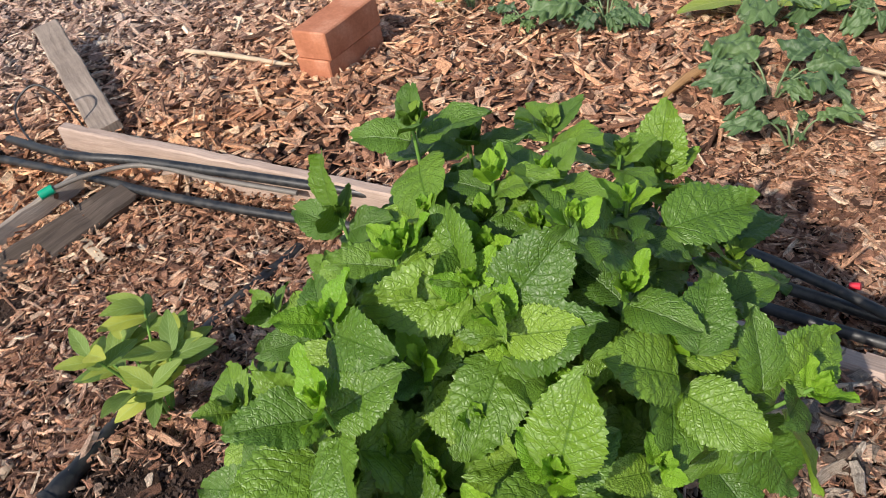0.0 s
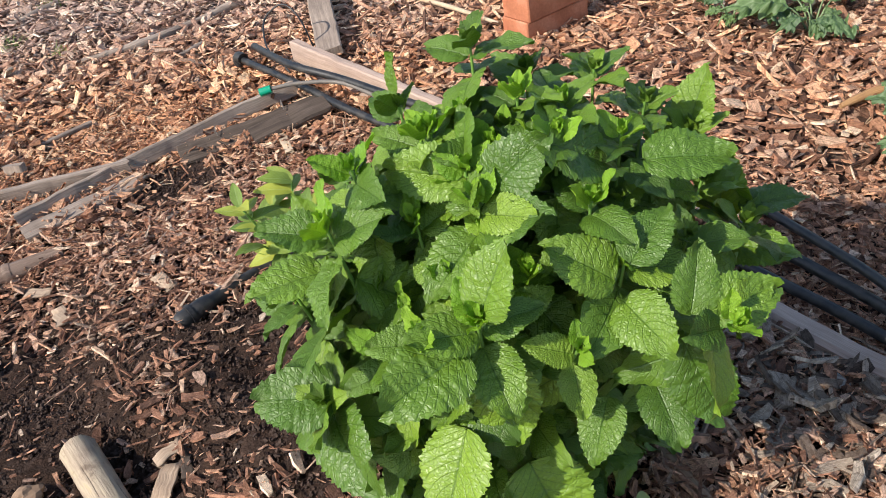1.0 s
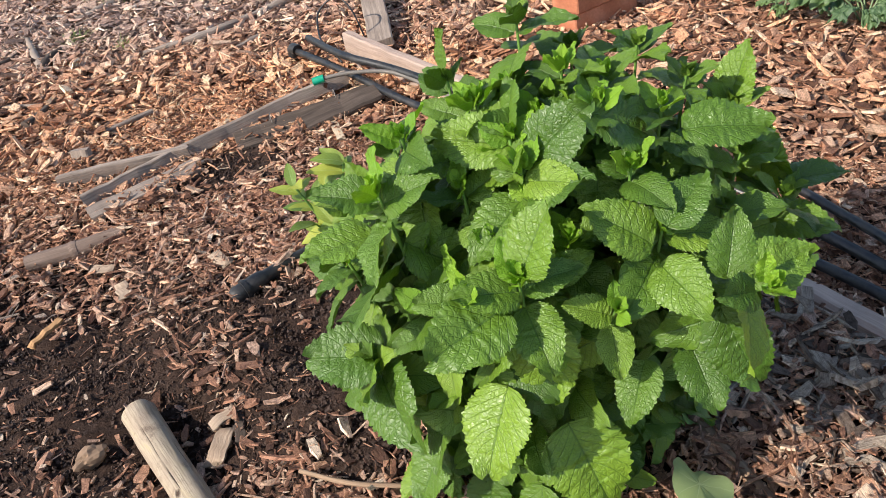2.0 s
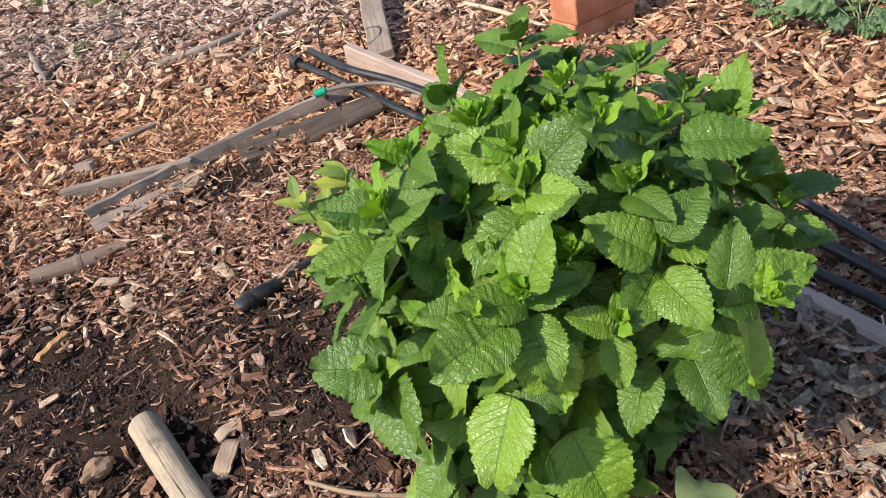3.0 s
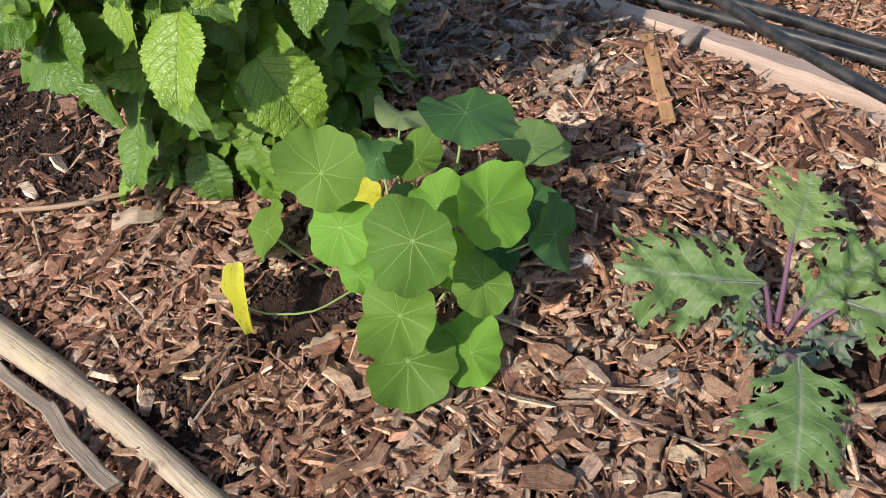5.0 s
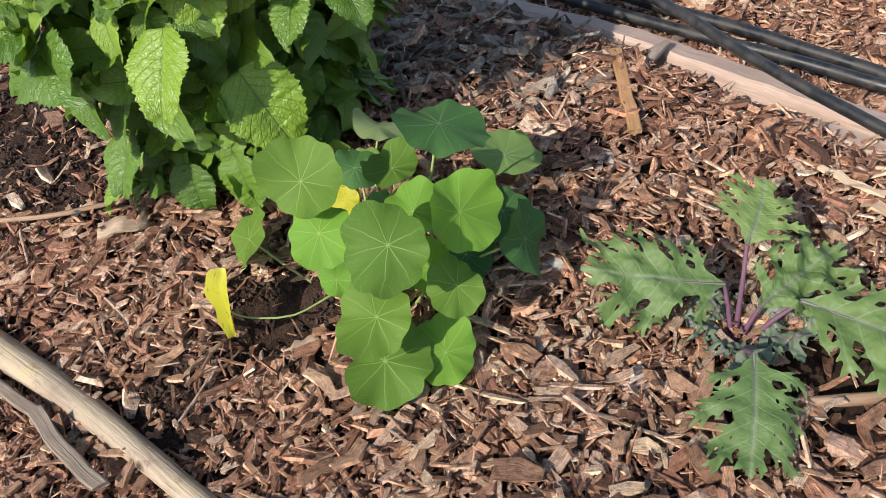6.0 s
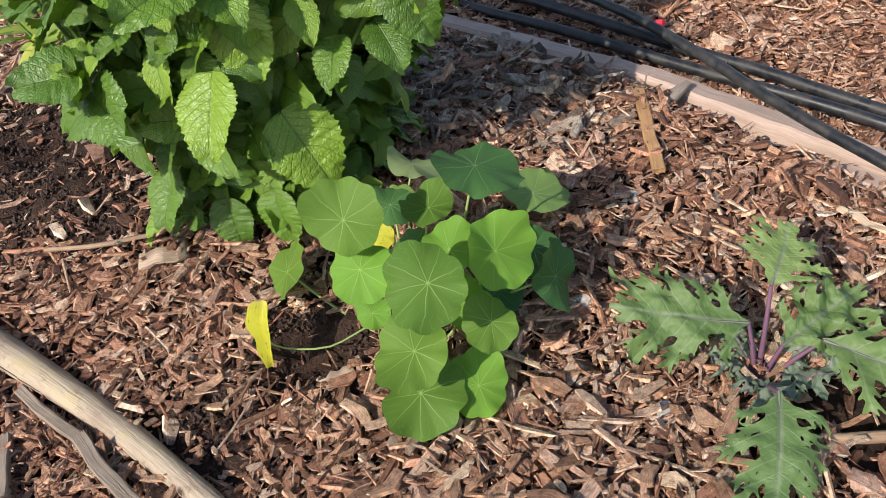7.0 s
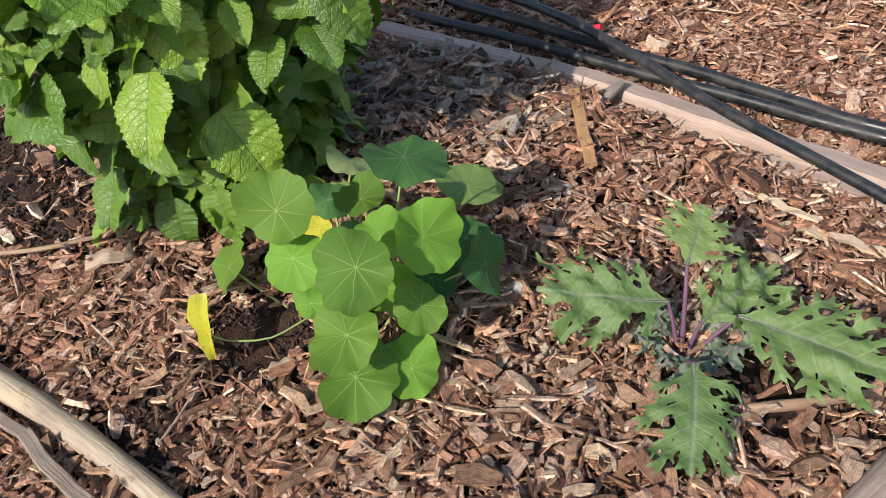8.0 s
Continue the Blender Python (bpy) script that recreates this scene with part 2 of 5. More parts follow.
def brick_mat():
    k = Mat("fired_clay", 0.85, 0.25)
    co = k.coord()
    n1, n2 = k.noise(co, 14, 5), k.noise(co, 160, 4, 0.7)
    c = k.ramp(n1, [(0.25, (0.33, 0.12, 0.062)), (0.5, (0.47, 0.185, 0.10)), (0.75, (0.60, 0.30, 0.19))])
    k.base(k.mix(0.45, c, k.ramp(n2, [(0.3, (0.6, 0.55, 0.5)), (0.6, (1.05, 1, 1))]), "MULTIPLY"))
    k.bump(n2, 0.6, 0.002)
    return k.m


def pipe_mat():
    """Black polyethylene, dusty."""
    k = Mat("black_poly", 0.42, 0.5)
    co = k.coord()
    dust = k.ramp(k.noise(co, 38, 6, 0.7), [(0.42, (0, 0, 0)), (0.75, (1, 1, 1))])
    k.base(k.mix(k.math("MULTIPLY", dust, 0.42), (0.012, 0.013, 0.015), (0.12, 0.105, 0.09)))
    k.rough(k.ramp(dust, [(0.0, (0.36,) * 3), (1.0, (0.75,) * 3)]))
    k.bump(k.noise(co, 120, 3), 0.15, 0.001)
    return k.m


SOIL = soil_mat()
CHIPS, LOOSE_CHIP = chip_mat("mulch_wood"), chip_mat("loose_wood", True)
PALE_CHIPS = chip_mat("pale_mulch_wood", stops=[(0.0, (0.30, 0.165, 0.105)), (0.3, (0.56, 0.34, 0.215)), (0.55, (0.72, 0.46, 0.30)), (0.8, (0.66, 0.50, 0.385)), (1.0, (0.90, 0.68, 0.46))])
GREY_CHIPS = chip_mat("weathered_mulch_wood", stops=[(0.0, (0.13, 0.095, 0.075)), (0.35, (0.26, 0.195, 0.15)), (0.7, (0.43, 0.345, 0.275)), (1.0, (0.68, 0.59, 0.49))])
GREY_WOOD = wood_mat("weathered_grey_wood", (0.47, 0.385, 0.32), (0.20, 0.155, 0.125))
DARK_WOOD = wood_mat("damp_dark_wood", (0.16, 0.122, 0.098), (0.05, 0.038, 0.030))
EDGE_WOOD = wood_mat("weathered_edging_wood", (0.56, 0.425, 0.35), (0.40, 0.295, 0.24), stain=0.3)
LOG_WOOD = log_mat()
DULL_WOOD = wood_mat("dull_split_wood", (0.38, 0.31, 0.25), (0.24, 0.19, 0.15), grain=(11.0, 320.0), stain=0.7)
STICK_WOOD = wood_mat("brown_stick_wood", (0.47, 0.33, 0.22), (0.19, 0.12, 0.08))
BARK = wood_mat("orange_bark_wood", (0.55, 0.33, 0.16), (0.28, 0.15, 0.07))
CANE = wood_mat("dry_cane", (0.33, 0.24, 0.19), (0.16, 0.11, 0.085), rough=0.6)
PALE_WOOD = wood_mat("pale_flake_wood", (0.62, 0.49, 0.37), (0.36, 0.26, 0.19), grain=(9.0, 300.0), stain=0.7)
STRAW = wood_mat("dry_straw", (0.72, 0.58, 0.42), (0.48, 0.36, 0.24))
BRICK, POLY = brick_mat(), pipe_mat()
GREY_HOSE = plain_mat("grey_hose_plastic", (0.16, 0.14, 0.12), 0.55)
GREEN_PLASTIC = plain_mat("green_plastic", (0.0, 0.30, 0.17), 0.4)
RED_PLASTIC = plain_mat("red_plastic", (0.62, 0.03, 0.05), 0.4)
STONE = plain_mat("pale_stone", (0.40, 0.37, 0.33), 0.9, 0.85, 190, 1.0)
BALM = leaf_mat("balm_leaf", [(0.1, (0.060, 0.132, 0.012)), (0.45, (0.102, 0.198, 0.016)), (0.75, (0.160, 0.275, 0.022)), (1.0, (0.245, 0.375, 0.036))], (0.034, 0.090, 0.006), rough=0.44, thin=0.13)
BALM_TIP = leaf_mat("balm_young_leaf", [(0.1, (0.17, 0.35, 0.018)), (0.6, (0.25, 0.45, 0.028)), (1.0, (0.33, 0.53, 0.045))], (0.12, 0.26, 0.015), rough=0.42, thin=0.28)
BALM_STEM = plain_mat("balm_stem", (0.14, 0.27, 0.05), 0.5)
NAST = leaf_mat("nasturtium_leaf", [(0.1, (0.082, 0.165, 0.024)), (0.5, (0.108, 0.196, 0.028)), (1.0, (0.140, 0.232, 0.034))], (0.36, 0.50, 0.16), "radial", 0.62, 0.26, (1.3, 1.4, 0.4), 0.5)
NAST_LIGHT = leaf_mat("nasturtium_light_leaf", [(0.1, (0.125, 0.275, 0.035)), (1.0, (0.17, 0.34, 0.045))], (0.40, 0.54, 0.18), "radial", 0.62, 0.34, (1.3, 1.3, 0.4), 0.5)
# darker leaf copy: shade on turned-away and hidden leaves is put into its green
NAST_SHADE = leaf_mat("nasturtium_shaded_leaf", [(0.1, (0.042, 0.110, 0.034)), (1.0, (0.060, 0.140, 0.038))], (0.24, 0.38, 0.18), "radial", 0.6, 0.2, (1.2, 1.4, 0.5), 0.5)
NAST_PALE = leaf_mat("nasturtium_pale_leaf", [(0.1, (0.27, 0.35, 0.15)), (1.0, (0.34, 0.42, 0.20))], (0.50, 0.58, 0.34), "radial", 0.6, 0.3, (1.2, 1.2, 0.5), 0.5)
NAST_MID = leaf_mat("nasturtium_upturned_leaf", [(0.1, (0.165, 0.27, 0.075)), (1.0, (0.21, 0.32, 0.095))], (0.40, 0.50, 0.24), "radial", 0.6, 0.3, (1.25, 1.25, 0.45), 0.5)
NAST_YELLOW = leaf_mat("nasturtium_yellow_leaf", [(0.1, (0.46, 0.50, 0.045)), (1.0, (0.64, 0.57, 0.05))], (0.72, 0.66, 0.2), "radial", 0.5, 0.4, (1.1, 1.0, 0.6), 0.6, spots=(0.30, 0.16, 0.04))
NAST_STEM = plain_mat("nasturtium_stalk", (0.25, 0.33, 0.11), 0.5)
KALE = leaf_mat("kale_leaf", [(0.1, (0.095, 0.165, 0.045)), (0.6, (0.135, 0.208, 0.055)), (1.0, (0.180, 0.252, 0.070))], (0.21, 0.27, 0.15), rough=0.62, thin=0.2, glow=(1.0, 1.25, 0.5), bumpy=0.5, mid=(0.12, 0.14, 0.095))
KALE_STEM = plain_mat("kale_purple_stalk", (0.165, 0.085, 0.135), 0.5)
KALE_RIB = plain_mat("kale_midrib", (0.14, 0.15, 0.11), 0.5)
KALE_DARK = leaf_mat("kale_heart_leaf", [(0.1, (0.115, 0.165, 0.10)), (1.0, (0.17, 0.21, 0.14))], (0.30, 0.15, 0.28), rough=0.55, thin=0.15, bumpy=0.5)
FAR_KALE = leaf_mat("brassica_leaf", [(0.1, (0.062, 0.118, 0.044)), (0.6, (0.098, 0.168, 0.056)), (1.0, (0.150, 0.235, 0.066))], (0.20, 0.28, 0.13), rough=0.5, thin=0.2, glow=(1.1, 1.3, 0.5), bumpy=0.6)
FAR_YELLOW = leaf_mat("yellowing_leaf", [(0.1, (0.20, 0.32, 0.05)), (0.6, (0.36, 0.42, 0.07)), (1.0, (0.46, 0.44, 0.08))], (0.5, 0.5, 0.2), rough=0.5, thin=0.3)
FAR_STEM = plain_mat("brassica_stalk", (0.16, 0.22, 0.10), 0.5)
SAGE = leaf_mat("sage_leaf", [(0.1, (0.11, 0.20, 0.035)), (0.5, (0.22, 0.31, 0.045)), (1.0, (0.46, 0.47, 0.06))], (0.34, 0.46, 0.18), rough=0.6, thin=0.28, bumpy=0.5)
GRASS = plain_mat("grass_blade", (0.17, 0.27, 0.05), 0.55)


# ---- building helpers ----
def finish(ob, mat, smooth=True):
    if mat:
        ob.data.materials.append(mat)
    if smooth:
        ob.data.shade_smooth()
    return ob


def part(name, bm, mat, parent=None, label="", smooth=True):
    me = bpy.data.meshes.new(name)
    bm.to_mesh(me)
    bm.free()
    ob = finish(new(name, me), mat, smooth)
    if parent:
        ob.parent = parent
    return tagged(ob, label)


def piece(name, me, m, parent, label=""):
    """A part on shared mesh data, at the local pose m."""
    ob = new(name, me)
    ob.parent = parent
    ob.matrix_basis = m
    return tagged(ob, label)


def thing(name, label, category, at, group="", kind=""):
    ob = new(name)
    ob.empty_display_size = 0.03
    ob.location = at
    return tagged(ob, label, category, group, kind)


def smoothstep(a, b, x):
    t = np.clip((x - a) / (b - a), 0, 1)
    return t * t * (3 - 2 * t)


def ground_z(x, y):
    """Height of the bed: a low mound round the herb, a dip beyond the edging, a dug hollow."""
    x, y = np.asarray(x, float), np.asarray(y, float)
    z = 0.034 * np.exp(-((x + 0.35) / 0.55) ** 2 - ((y - 0.42) / 0.30) ** 2)
    q = (x + 0.17) * 0.43 + (y - 0.09) * 0.90
    z = z - 0.058 * (1 - smoothstep(0.02, 0.20, q)) * (1 - smoothstep(-0.05, 0.30, x)) * smoothstep(-1.3, -0.9, x)
    d = (x - 0.45) * 0.60 + (y - 0.70) * 0.80
    z = z - 0.045 * smoothstep(-0.10, 0.06, d) * (1 - smoothstep(0.3, 0.6, d)) * smoothstep(0.0, 0.35, x)
    z = z - 0.025 * np.exp(-(((x + 0.52) * 0.9 + (y - 0.33) * 0.4) / 0.12) ** 2 - ((-(x + 0.52) * 0.4 + (y - 0.33) * 0.9) / 0.06) ** 2)
    z = z - 0.045 * np.exp(-((x - 0.085) / 0.05) ** 2 - ((y - 0.155) / 0.04) ** 2)
    z = z - 0.03 * np.exp(-((x + 0.42) / 0.06) ** 2 - ((y - 0.50) / 0.05) ** 2)
    z = z + 0.008 * np.sin(7.1 * x + 1.0) * np.sin(6.3 * y + 0.4) + 0.004 * np.sin(19 * x + 2) * np.sin(17 * y)
    return z


def gz(x, y):
    return float(ground_z(x, y))


def tube(points, radii, sides=8, cap=True, rough=0.0, seed=0):
    """A bent tube through the points (Catmull-Rom), with a radius at each point."""
    rnd = random.Random(seed)
    pts = [Vector(p) for p in points]
    radii = radii if hasattr(radii, "__len__") else [radii] * len(pts)
    fine = []
    for i in range(len(pts) - 1):
        p0, p1, p2, p3 = pts[max(i - 1, 0)], pts[i], pts[i + 1], pts[min(i + 2, len(pts) - 1)]
        n = max(2, min(10, int((p2 - p1).length / max(0.012, radii[i] * 1.5))))
        for j in range(n):
            t = j / n
            q = 0.5 * ((2 * p1) + (p2 - p0) * t + (2 * p0 - 5 * p1 + 4 * p2 - p3) * t * t + (3 * p1 - p0 - 3 * p2 + p3) * t ** 3)
            fine.append((q, radii[i] * (1 - t) + radii[i + 1] * t))
    fine.append((pts[-1], radii[-1]))
    bm = bmesh.new()
    rings, side = [], None
    for i, (p, r) in enumerate(fine):
        d = (fine[min(i + 1, len(fine) - 1)][0] - fine[max(i - 1, 0)][0]).normalized()
        if side is None:
            side = d.orthogonal().normalized()
        side = (side - d * side.dot(d)).normalized()
        up = d.cross(side)
        rings.append([bm.verts.new(p + (side * math.cos(a) + up * math.sin(a)) * r * (1 + rnd.uniform(-rough, rough))) for a in (2 * math.pi * s / sides for s in range(sides))])
    lay, run = bm.loops.layers.uv.new("UVMap"), 0.0
    for i, (a, b) in enumerate(zip(rings, rings[1:])):
        ahead = run + (fine[i + 1][0] - fine[i][0]).length
        for s in range(sides):
            f = bm.faces.new((a[s], a[(s + 1) % sides], b[(s + 1) % sides], b[s]))
            g = 6.28 * fine[i][1] / sides
            for lp, w in zip(f.loops, ((run, s * g), (run, (s + 1) * g), (ahead, (s + 1) * g), (ahead, s * g))):
                lp[lay].uv = (w[0] + seed * 3.7, w[1])
        run = ahead
    if cap:
        for ring in (rings[0][::-1], rings[-1]):
            f = bm.faces.new([bm.verts.new(v.co) for v in ring])
            for lp in f.loops:
                lp[lay].uv = (lp.vert.co.x * 0.2, lp.vert.co.z)
    return bm


def plank(a, b, width, thick, up=(0, 0, 1), seed=0, worn=0.0015, taper=1.0, rings_of=0, bow=0.0):
    """A worn board from a to b: width along 'up', thickness across; edges bevelled, ends ragged."""
    rnd = random.Random(seed)
    a, b, up = Vector(a), Vector(b), Vector(up)
    y = (b - a).normalized()
    x = y.cross(up).normalized()
    z = x.cross(y)
    n = rings_of or max(8, int((b - a).length / 0.03))
    c = min(width, thick) * 0.14
    prof = [(-thick / 2 + c, -width / 2), (thick / 2 - c, -width / 2), (thick / 2, -width / 2 + c), (thick / 2, width / 2 - c), (thick / 2 - c, width / 2), (-thick / 2 + c, width / 2), (-thick / 2, width / 2 - c), (-thick / 2, -width / 2 + c)]
    bm = bmesh.new()
    rings = []
    for i in range(n + 1):
        t = i / n
        k = 1 + (taper - 1) * t
        off = Vector((rnd.uniform(-worn, worn) + bow * 4 * t * (1 - t), 0, rnd.uniform(-worn, worn)))
        ring = []
        for px, pz in prof:
            end = rnd.uniform(-0.004, 0.004) if i in (0, n) else 0
            ring.append(bm.verts.new(a + (b - a) * t + y * end + x * (px + off.x + rnd.uniform(-worn, worn) * 0.4) + z * (pz * k + off.z + rnd.uniform(-worn, worn) * 0.4)))
        rings.append(ring)
    lay, step = bm.loops.layers.uv.new("UVMap"), (b - a).length / n
    around = [0.0]
    for s in range(8):
        around.append(around[-1] + math.dist(prof[s], prof[(s + 1) % 8]))
    for i, (p, q) in enumerate(zip(rings, rings[1:])):
        for s in range(8):
            f = bm.faces.new((p[s], p[(s + 1) % 8], q[(s + 1) % 8], q[s]))
            for lp, w in zip(f.loops, ((i, s), (i, s + 1), (i + 1, s + 1), (i + 1, s))):
                lp[lay].uv = (w[0] * step + seed * 2.3, around[w[1]])
    for ring in (rings[0][::-1], rings[-1]):
        f = bm.faces.new(ring)
        for lp in f.loops:
            lp[lay].uv = (0.02 * lp.vert.co.z, lp.vert.co.x)
    bmesh.ops.recalc_face_normals(bm, faces=bm.faces)
    return bm


def grid_mesh(name, rows, cols, fn, mats):
    """A leaf sheet: fn(s, u) gives the place for s along 0..1 and u across -1..1."""
    verts, faces, uvs = [], [], []
    for i in range(rows + 1):
        for j in range(cols + 1):
            s, u = i / rows, 2 * j / cols - 1
            verts.append(fn(s, u))
            uvs.append((0.5 + u / 2, s))
    for i in range(rows):
        for j in range(cols):
            a = i * (cols + 1) + j
            faces.append((a, a + 1, a + cols + 2, a + cols + 1))
    me = bpy.data.meshes.new(name)
    me.from_pydata(verts, [], faces)
    layer = me.uv_layers.new(name="UVMap")
    for li, lp in enumerate(me.loops):
        layer.data[li].uv = uvs[lp.vertex_index]
    me.shade_smooth()
    for m in mats:
        me.materials.append(m)
    return me


def balm_leaf_mesh(seed, mat, arch=0.25, fold=0.25, rows=64, cols=10, teeth=12, jag=0.10):
    """Ovate leaf 1 long with a crenate edge and puckered skin between sunken side veins; base at 0, tip along +y."""
    rnd = random.Random(seed)
    tw, w0 = rnd.uniform(-0.3, 0.3), rnd.uniform(0.33, 0.39)
    ph, wave = rnd.uniform(0, 6.28), rnd.uniform(0.3, 1.0)
    off = Vector((seed * 3.7, 0, 0))

    def fn(s, u):
        w = w0 * (math.sin(math.pi * min(1, 0.03 + 0.97 * s) ** 0.72) ** 0.72) if 0 < s < 1 else 0.010
        k = abs(u)
        x = u * w
        y = s - 0.07 * k * k * (0.45 - s) * 1.6 + 0.03 * k
        if k > 0.9 and 0.02 < s < 0.985:
            q = (teeth * s ** 0.92) % 1.0
            crown = min(1.0, q / 0.22) * (1.0 - q ** 2.2)
            x += math.copysign(jag * (crown - 0.45) * (0.6 + 0.6 * (1 - s)), u)
            y += 0.022 * crown
        vein = abs(math.sin(math.pi * (6.2 * s - 2.4 * k)))
        z = fold * abs(x) - arch * s * s - 0.60 * x * x + 0.08 * k ** 5 * wave * math.sin(10 * s + ph + u)
        z += 0.026 * vein ** 0.7 * math.sin(math.pi * min(1, 0.06 + k * 0.84)) * (1 - s * 0.45)
        z += 0.026 * noise.noise(Vector((x * 15, y * 15, 0)) + off) + 0.03 * math.sin(6 * s + ph) * k * k * u
        z += tw * u * s * 0.22
        return (x, y, z)

    return grid_mesh("leaf", rows, cols, fn, [mat])


def round_leaf_mesh(seed, mat, lobes=9, cup=0.10, wave=0.05, deep=0.10):
    """Shield-shaped round leaf of radius 1 round its stalk, with shallow lobes."""
    rnd = random.Random(seed)
    p1, p2, ph = rnd.uniform(0, 6.28), rnd.uniform(0, 6.28), rnd.uniform(0, 6.28)
    rings, seg = 7, 54
    verts, uvs, faces = [], [], []
    for i in range(rings + 1):
        r = i / rings
        for j in range(seg + 1):
            a = 2 * math.pi * j / seg
            rr = r * (1 + (deep * (abs(math.cos(a * lobes / 2 + ph)) - 0.6) + 0.07 * math.sin(2 * a + p1) + 0.04 * math.sin(3 * a + p2) + 0.010 * math.sin(13 * a + p2)) * r)
            z = cup * rr * rr * 0.6 + wave * r * r * math.sin(3 * a + p2) + 0.5 * wave * r * r * math.sin(2 * a + p1) + 0.014 * r * math.cos(a * lobes + 2 * ph) + 0.045 * r ** 5 * math.sin(7 * a + 2 * p1) + 0.03 * r ** 6 * math.sin(11 * a + p2)
            verts.append((rr * math.cos(a), rr * math.sin(a) + 0.12 * r, z))
            uvs.append((j / seg, r))
    for i in range(rings):
        for j in range(seg):
            q = i * (seg + 1) + j
            faces.append((q, q + seg + 1, q + seg + 2, q + 1))
    me = bpy.data.meshes.new("leaf")
    me.from_pydata(verts, [], faces)
    layer = me.uv_layers.new(name="UVMap")
    for li, lp in enumerate(me.loops):
        layer.data[li].uv = uvs[lp.vertex_index]
    me.shade_smooth()
    me.materials.append(mat)
    return me


def kale_leaf_mesh(seed, mat, lobes=4, width=0.42, blade=0.19, arch=0.15, frill=0.02, cells=110, fine=1.0):
    """A kale leaf 1 long: rounded sinuses between uneven lobes that fork into blunt teeth, with a curled skin."""
    rnd = random.Random(seed)
    bars = []

    def bar(x0, y0, x1, y1, r0, r1):
        bars.append((x0, y0, x1, y1, r0, r1))

    def lobe(x, y, ang, ln, r, side):
        x1, y1 = x + side * ln * math.sin(ang), y + ln * math.cos(ang)
        bar(x, y, x1, y1, r * 1.25, r * 0.40)
        for t, turn in ((0.50, 0.80), (0.60, -0.80), (0.72, 0.65), (0.82, -0.6), (0.95, 0.45), (0.97, -0.45)):
            t += rnd.uniform(-0.08, 0.08)
            tl = ln * rnd.uniform(0.26, 0.46) * (1.1 - 0.45 * t)
            tx, ty, ta = x + (x1 - x) * t, y + (y1 - y) * t, ang + turn + rnd.uniform(-0.2, 0.2)
            bar(tx, ty, tx + side * tl * math.sin(ta), ty + tl * math.cos(ta), r * 0.55 * fine, r * 0.12)

    bar(0, 0.0, 0, 0.16, 0.02, blade * 0.6)
    bar(0, 0.16, 0, 0.50, blade * 0.6, blade)
    bar(0, 0.50, 0, 0.88, blade, blade * 0.42)
    for side in (-1, 1):
        for i in range(lobes):
            f = (i + rnd.uniform(0.25, 0.6)) / lobes
            y = 0.08 + 0.60 * f
            ln = width * (0.55 + 0.55 * math.sin(math.pi * (0.12 + 0.68 * f))) * rnd.uniform(0.85, 1.12)
            lobe(0, y, math.radians(72 - 30 * f) + rnd.uniform(-0.12, 0.12), ln, 0.072 * rnd.uniform(0.85, 1.2) * 4 / lobes * (0.7 + 0.3 * f), side)
        lobe(0, 0.74, 0.42, 0.23, 0.055, side)
    lobe(0, 0.70, 0.03, 0.28, 0.06, 1)
    n = cells
    xs, ys = np.linspace(-0.62, 0.62, n + 1), np.linspace(-0.02, 1.04, n + 1)
    gx, gy = np.meshgrid(xs, ys)
    cx, cy = (gx[:-1, :-1] + gx[1:, 1:]) / 2, (gy[:-1, :-1] + gy[1:, 1:]) / 2
    full = np.zeros(cx.shape, bool)
    for x0, y0, x1, y1, r0, r1 in bars:
        dx, dy = x1 - x0, y1 - y0
        t = np.clip(((cx - x0) * dx + (cy - y0) * dy) / (dx * dx + dy * dy), 0, 1)
        full |= np.hypot(cx - x0 - t * dx, cy - y0 - t * dy) < r0 + (r1 - r0) * t
    idx = np.arange((n + 1) ** 2).reshape(n + 1, n + 1)
    q = np.stack([idx[:-1, :-1], idx[:-1, 1:], idx[1:, 1:], idx[1:, :-1]], -1)[full]
    used, inv = np.unique(q, return_inverse=True)
    q = inv.reshape(q.shape)
    co = np.stack([gx.ravel()[used], gy.ravel()[used]], -1)
    # round the stepped outline off
    e = np.concatenate([q[:, [0, 1]], q[:, [1, 2]], q[:, [2, 3]], q[:, [3, 0]]])
    e.sort(1)
    ue, cnt = np.unique(e, axis=0, return_counts=True)
    rim = ue[cnt == 1]
    edge = np.unique(rim)
    for _ in range(4):
        tot, num = np.zeros_like(co), np.zeros(len(co))
        for i, j in ((0, 1), (1, 0)):
            np.add.at(tot, rim[:, i], co[rim[:, j]])
            np.add.at(num, rim[:, i], 1)
        co[edge] = 0.4 * co[edge] + 0.6 * tot[edge] / num[edge][:, None]
    off = seed * 7.3
    bend = rnd.uniform(-0.10, 0.10)
    verts = []
    for x, y in co:
        k = min(1.0, abs(x) / width)
        z = -arch * y * y + 0.22 * abs(x) * (1 - 0.7 * y) - 0.45 * x * x
        z += frill * (0.4 + 2.2 * k + 0.8 * y) * noise.noise(Vector((x * 6, y * 6, off))) + frill * 0.14 * noise.noise(Vector((x * 20, y * 20, off + 5)))
        verts.append((float(x + bend * y * y), float(y), z))
    me = bpy.data.meshes.new("leaf")
    me.from_pydata(verts, [], q.tolist())
    layer = me.uv_layers.new(name="UVMap")
    ids = q.ravel()
    uv = np.stack([0.5 + co[ids, 0] * 0.9, co[ids, 1]], -1)
    layer.data.foreach_set("uv", uv.astype(np.float32).ravel())
    me.shade_smooth()
    me.materials.append(mat)
    return me


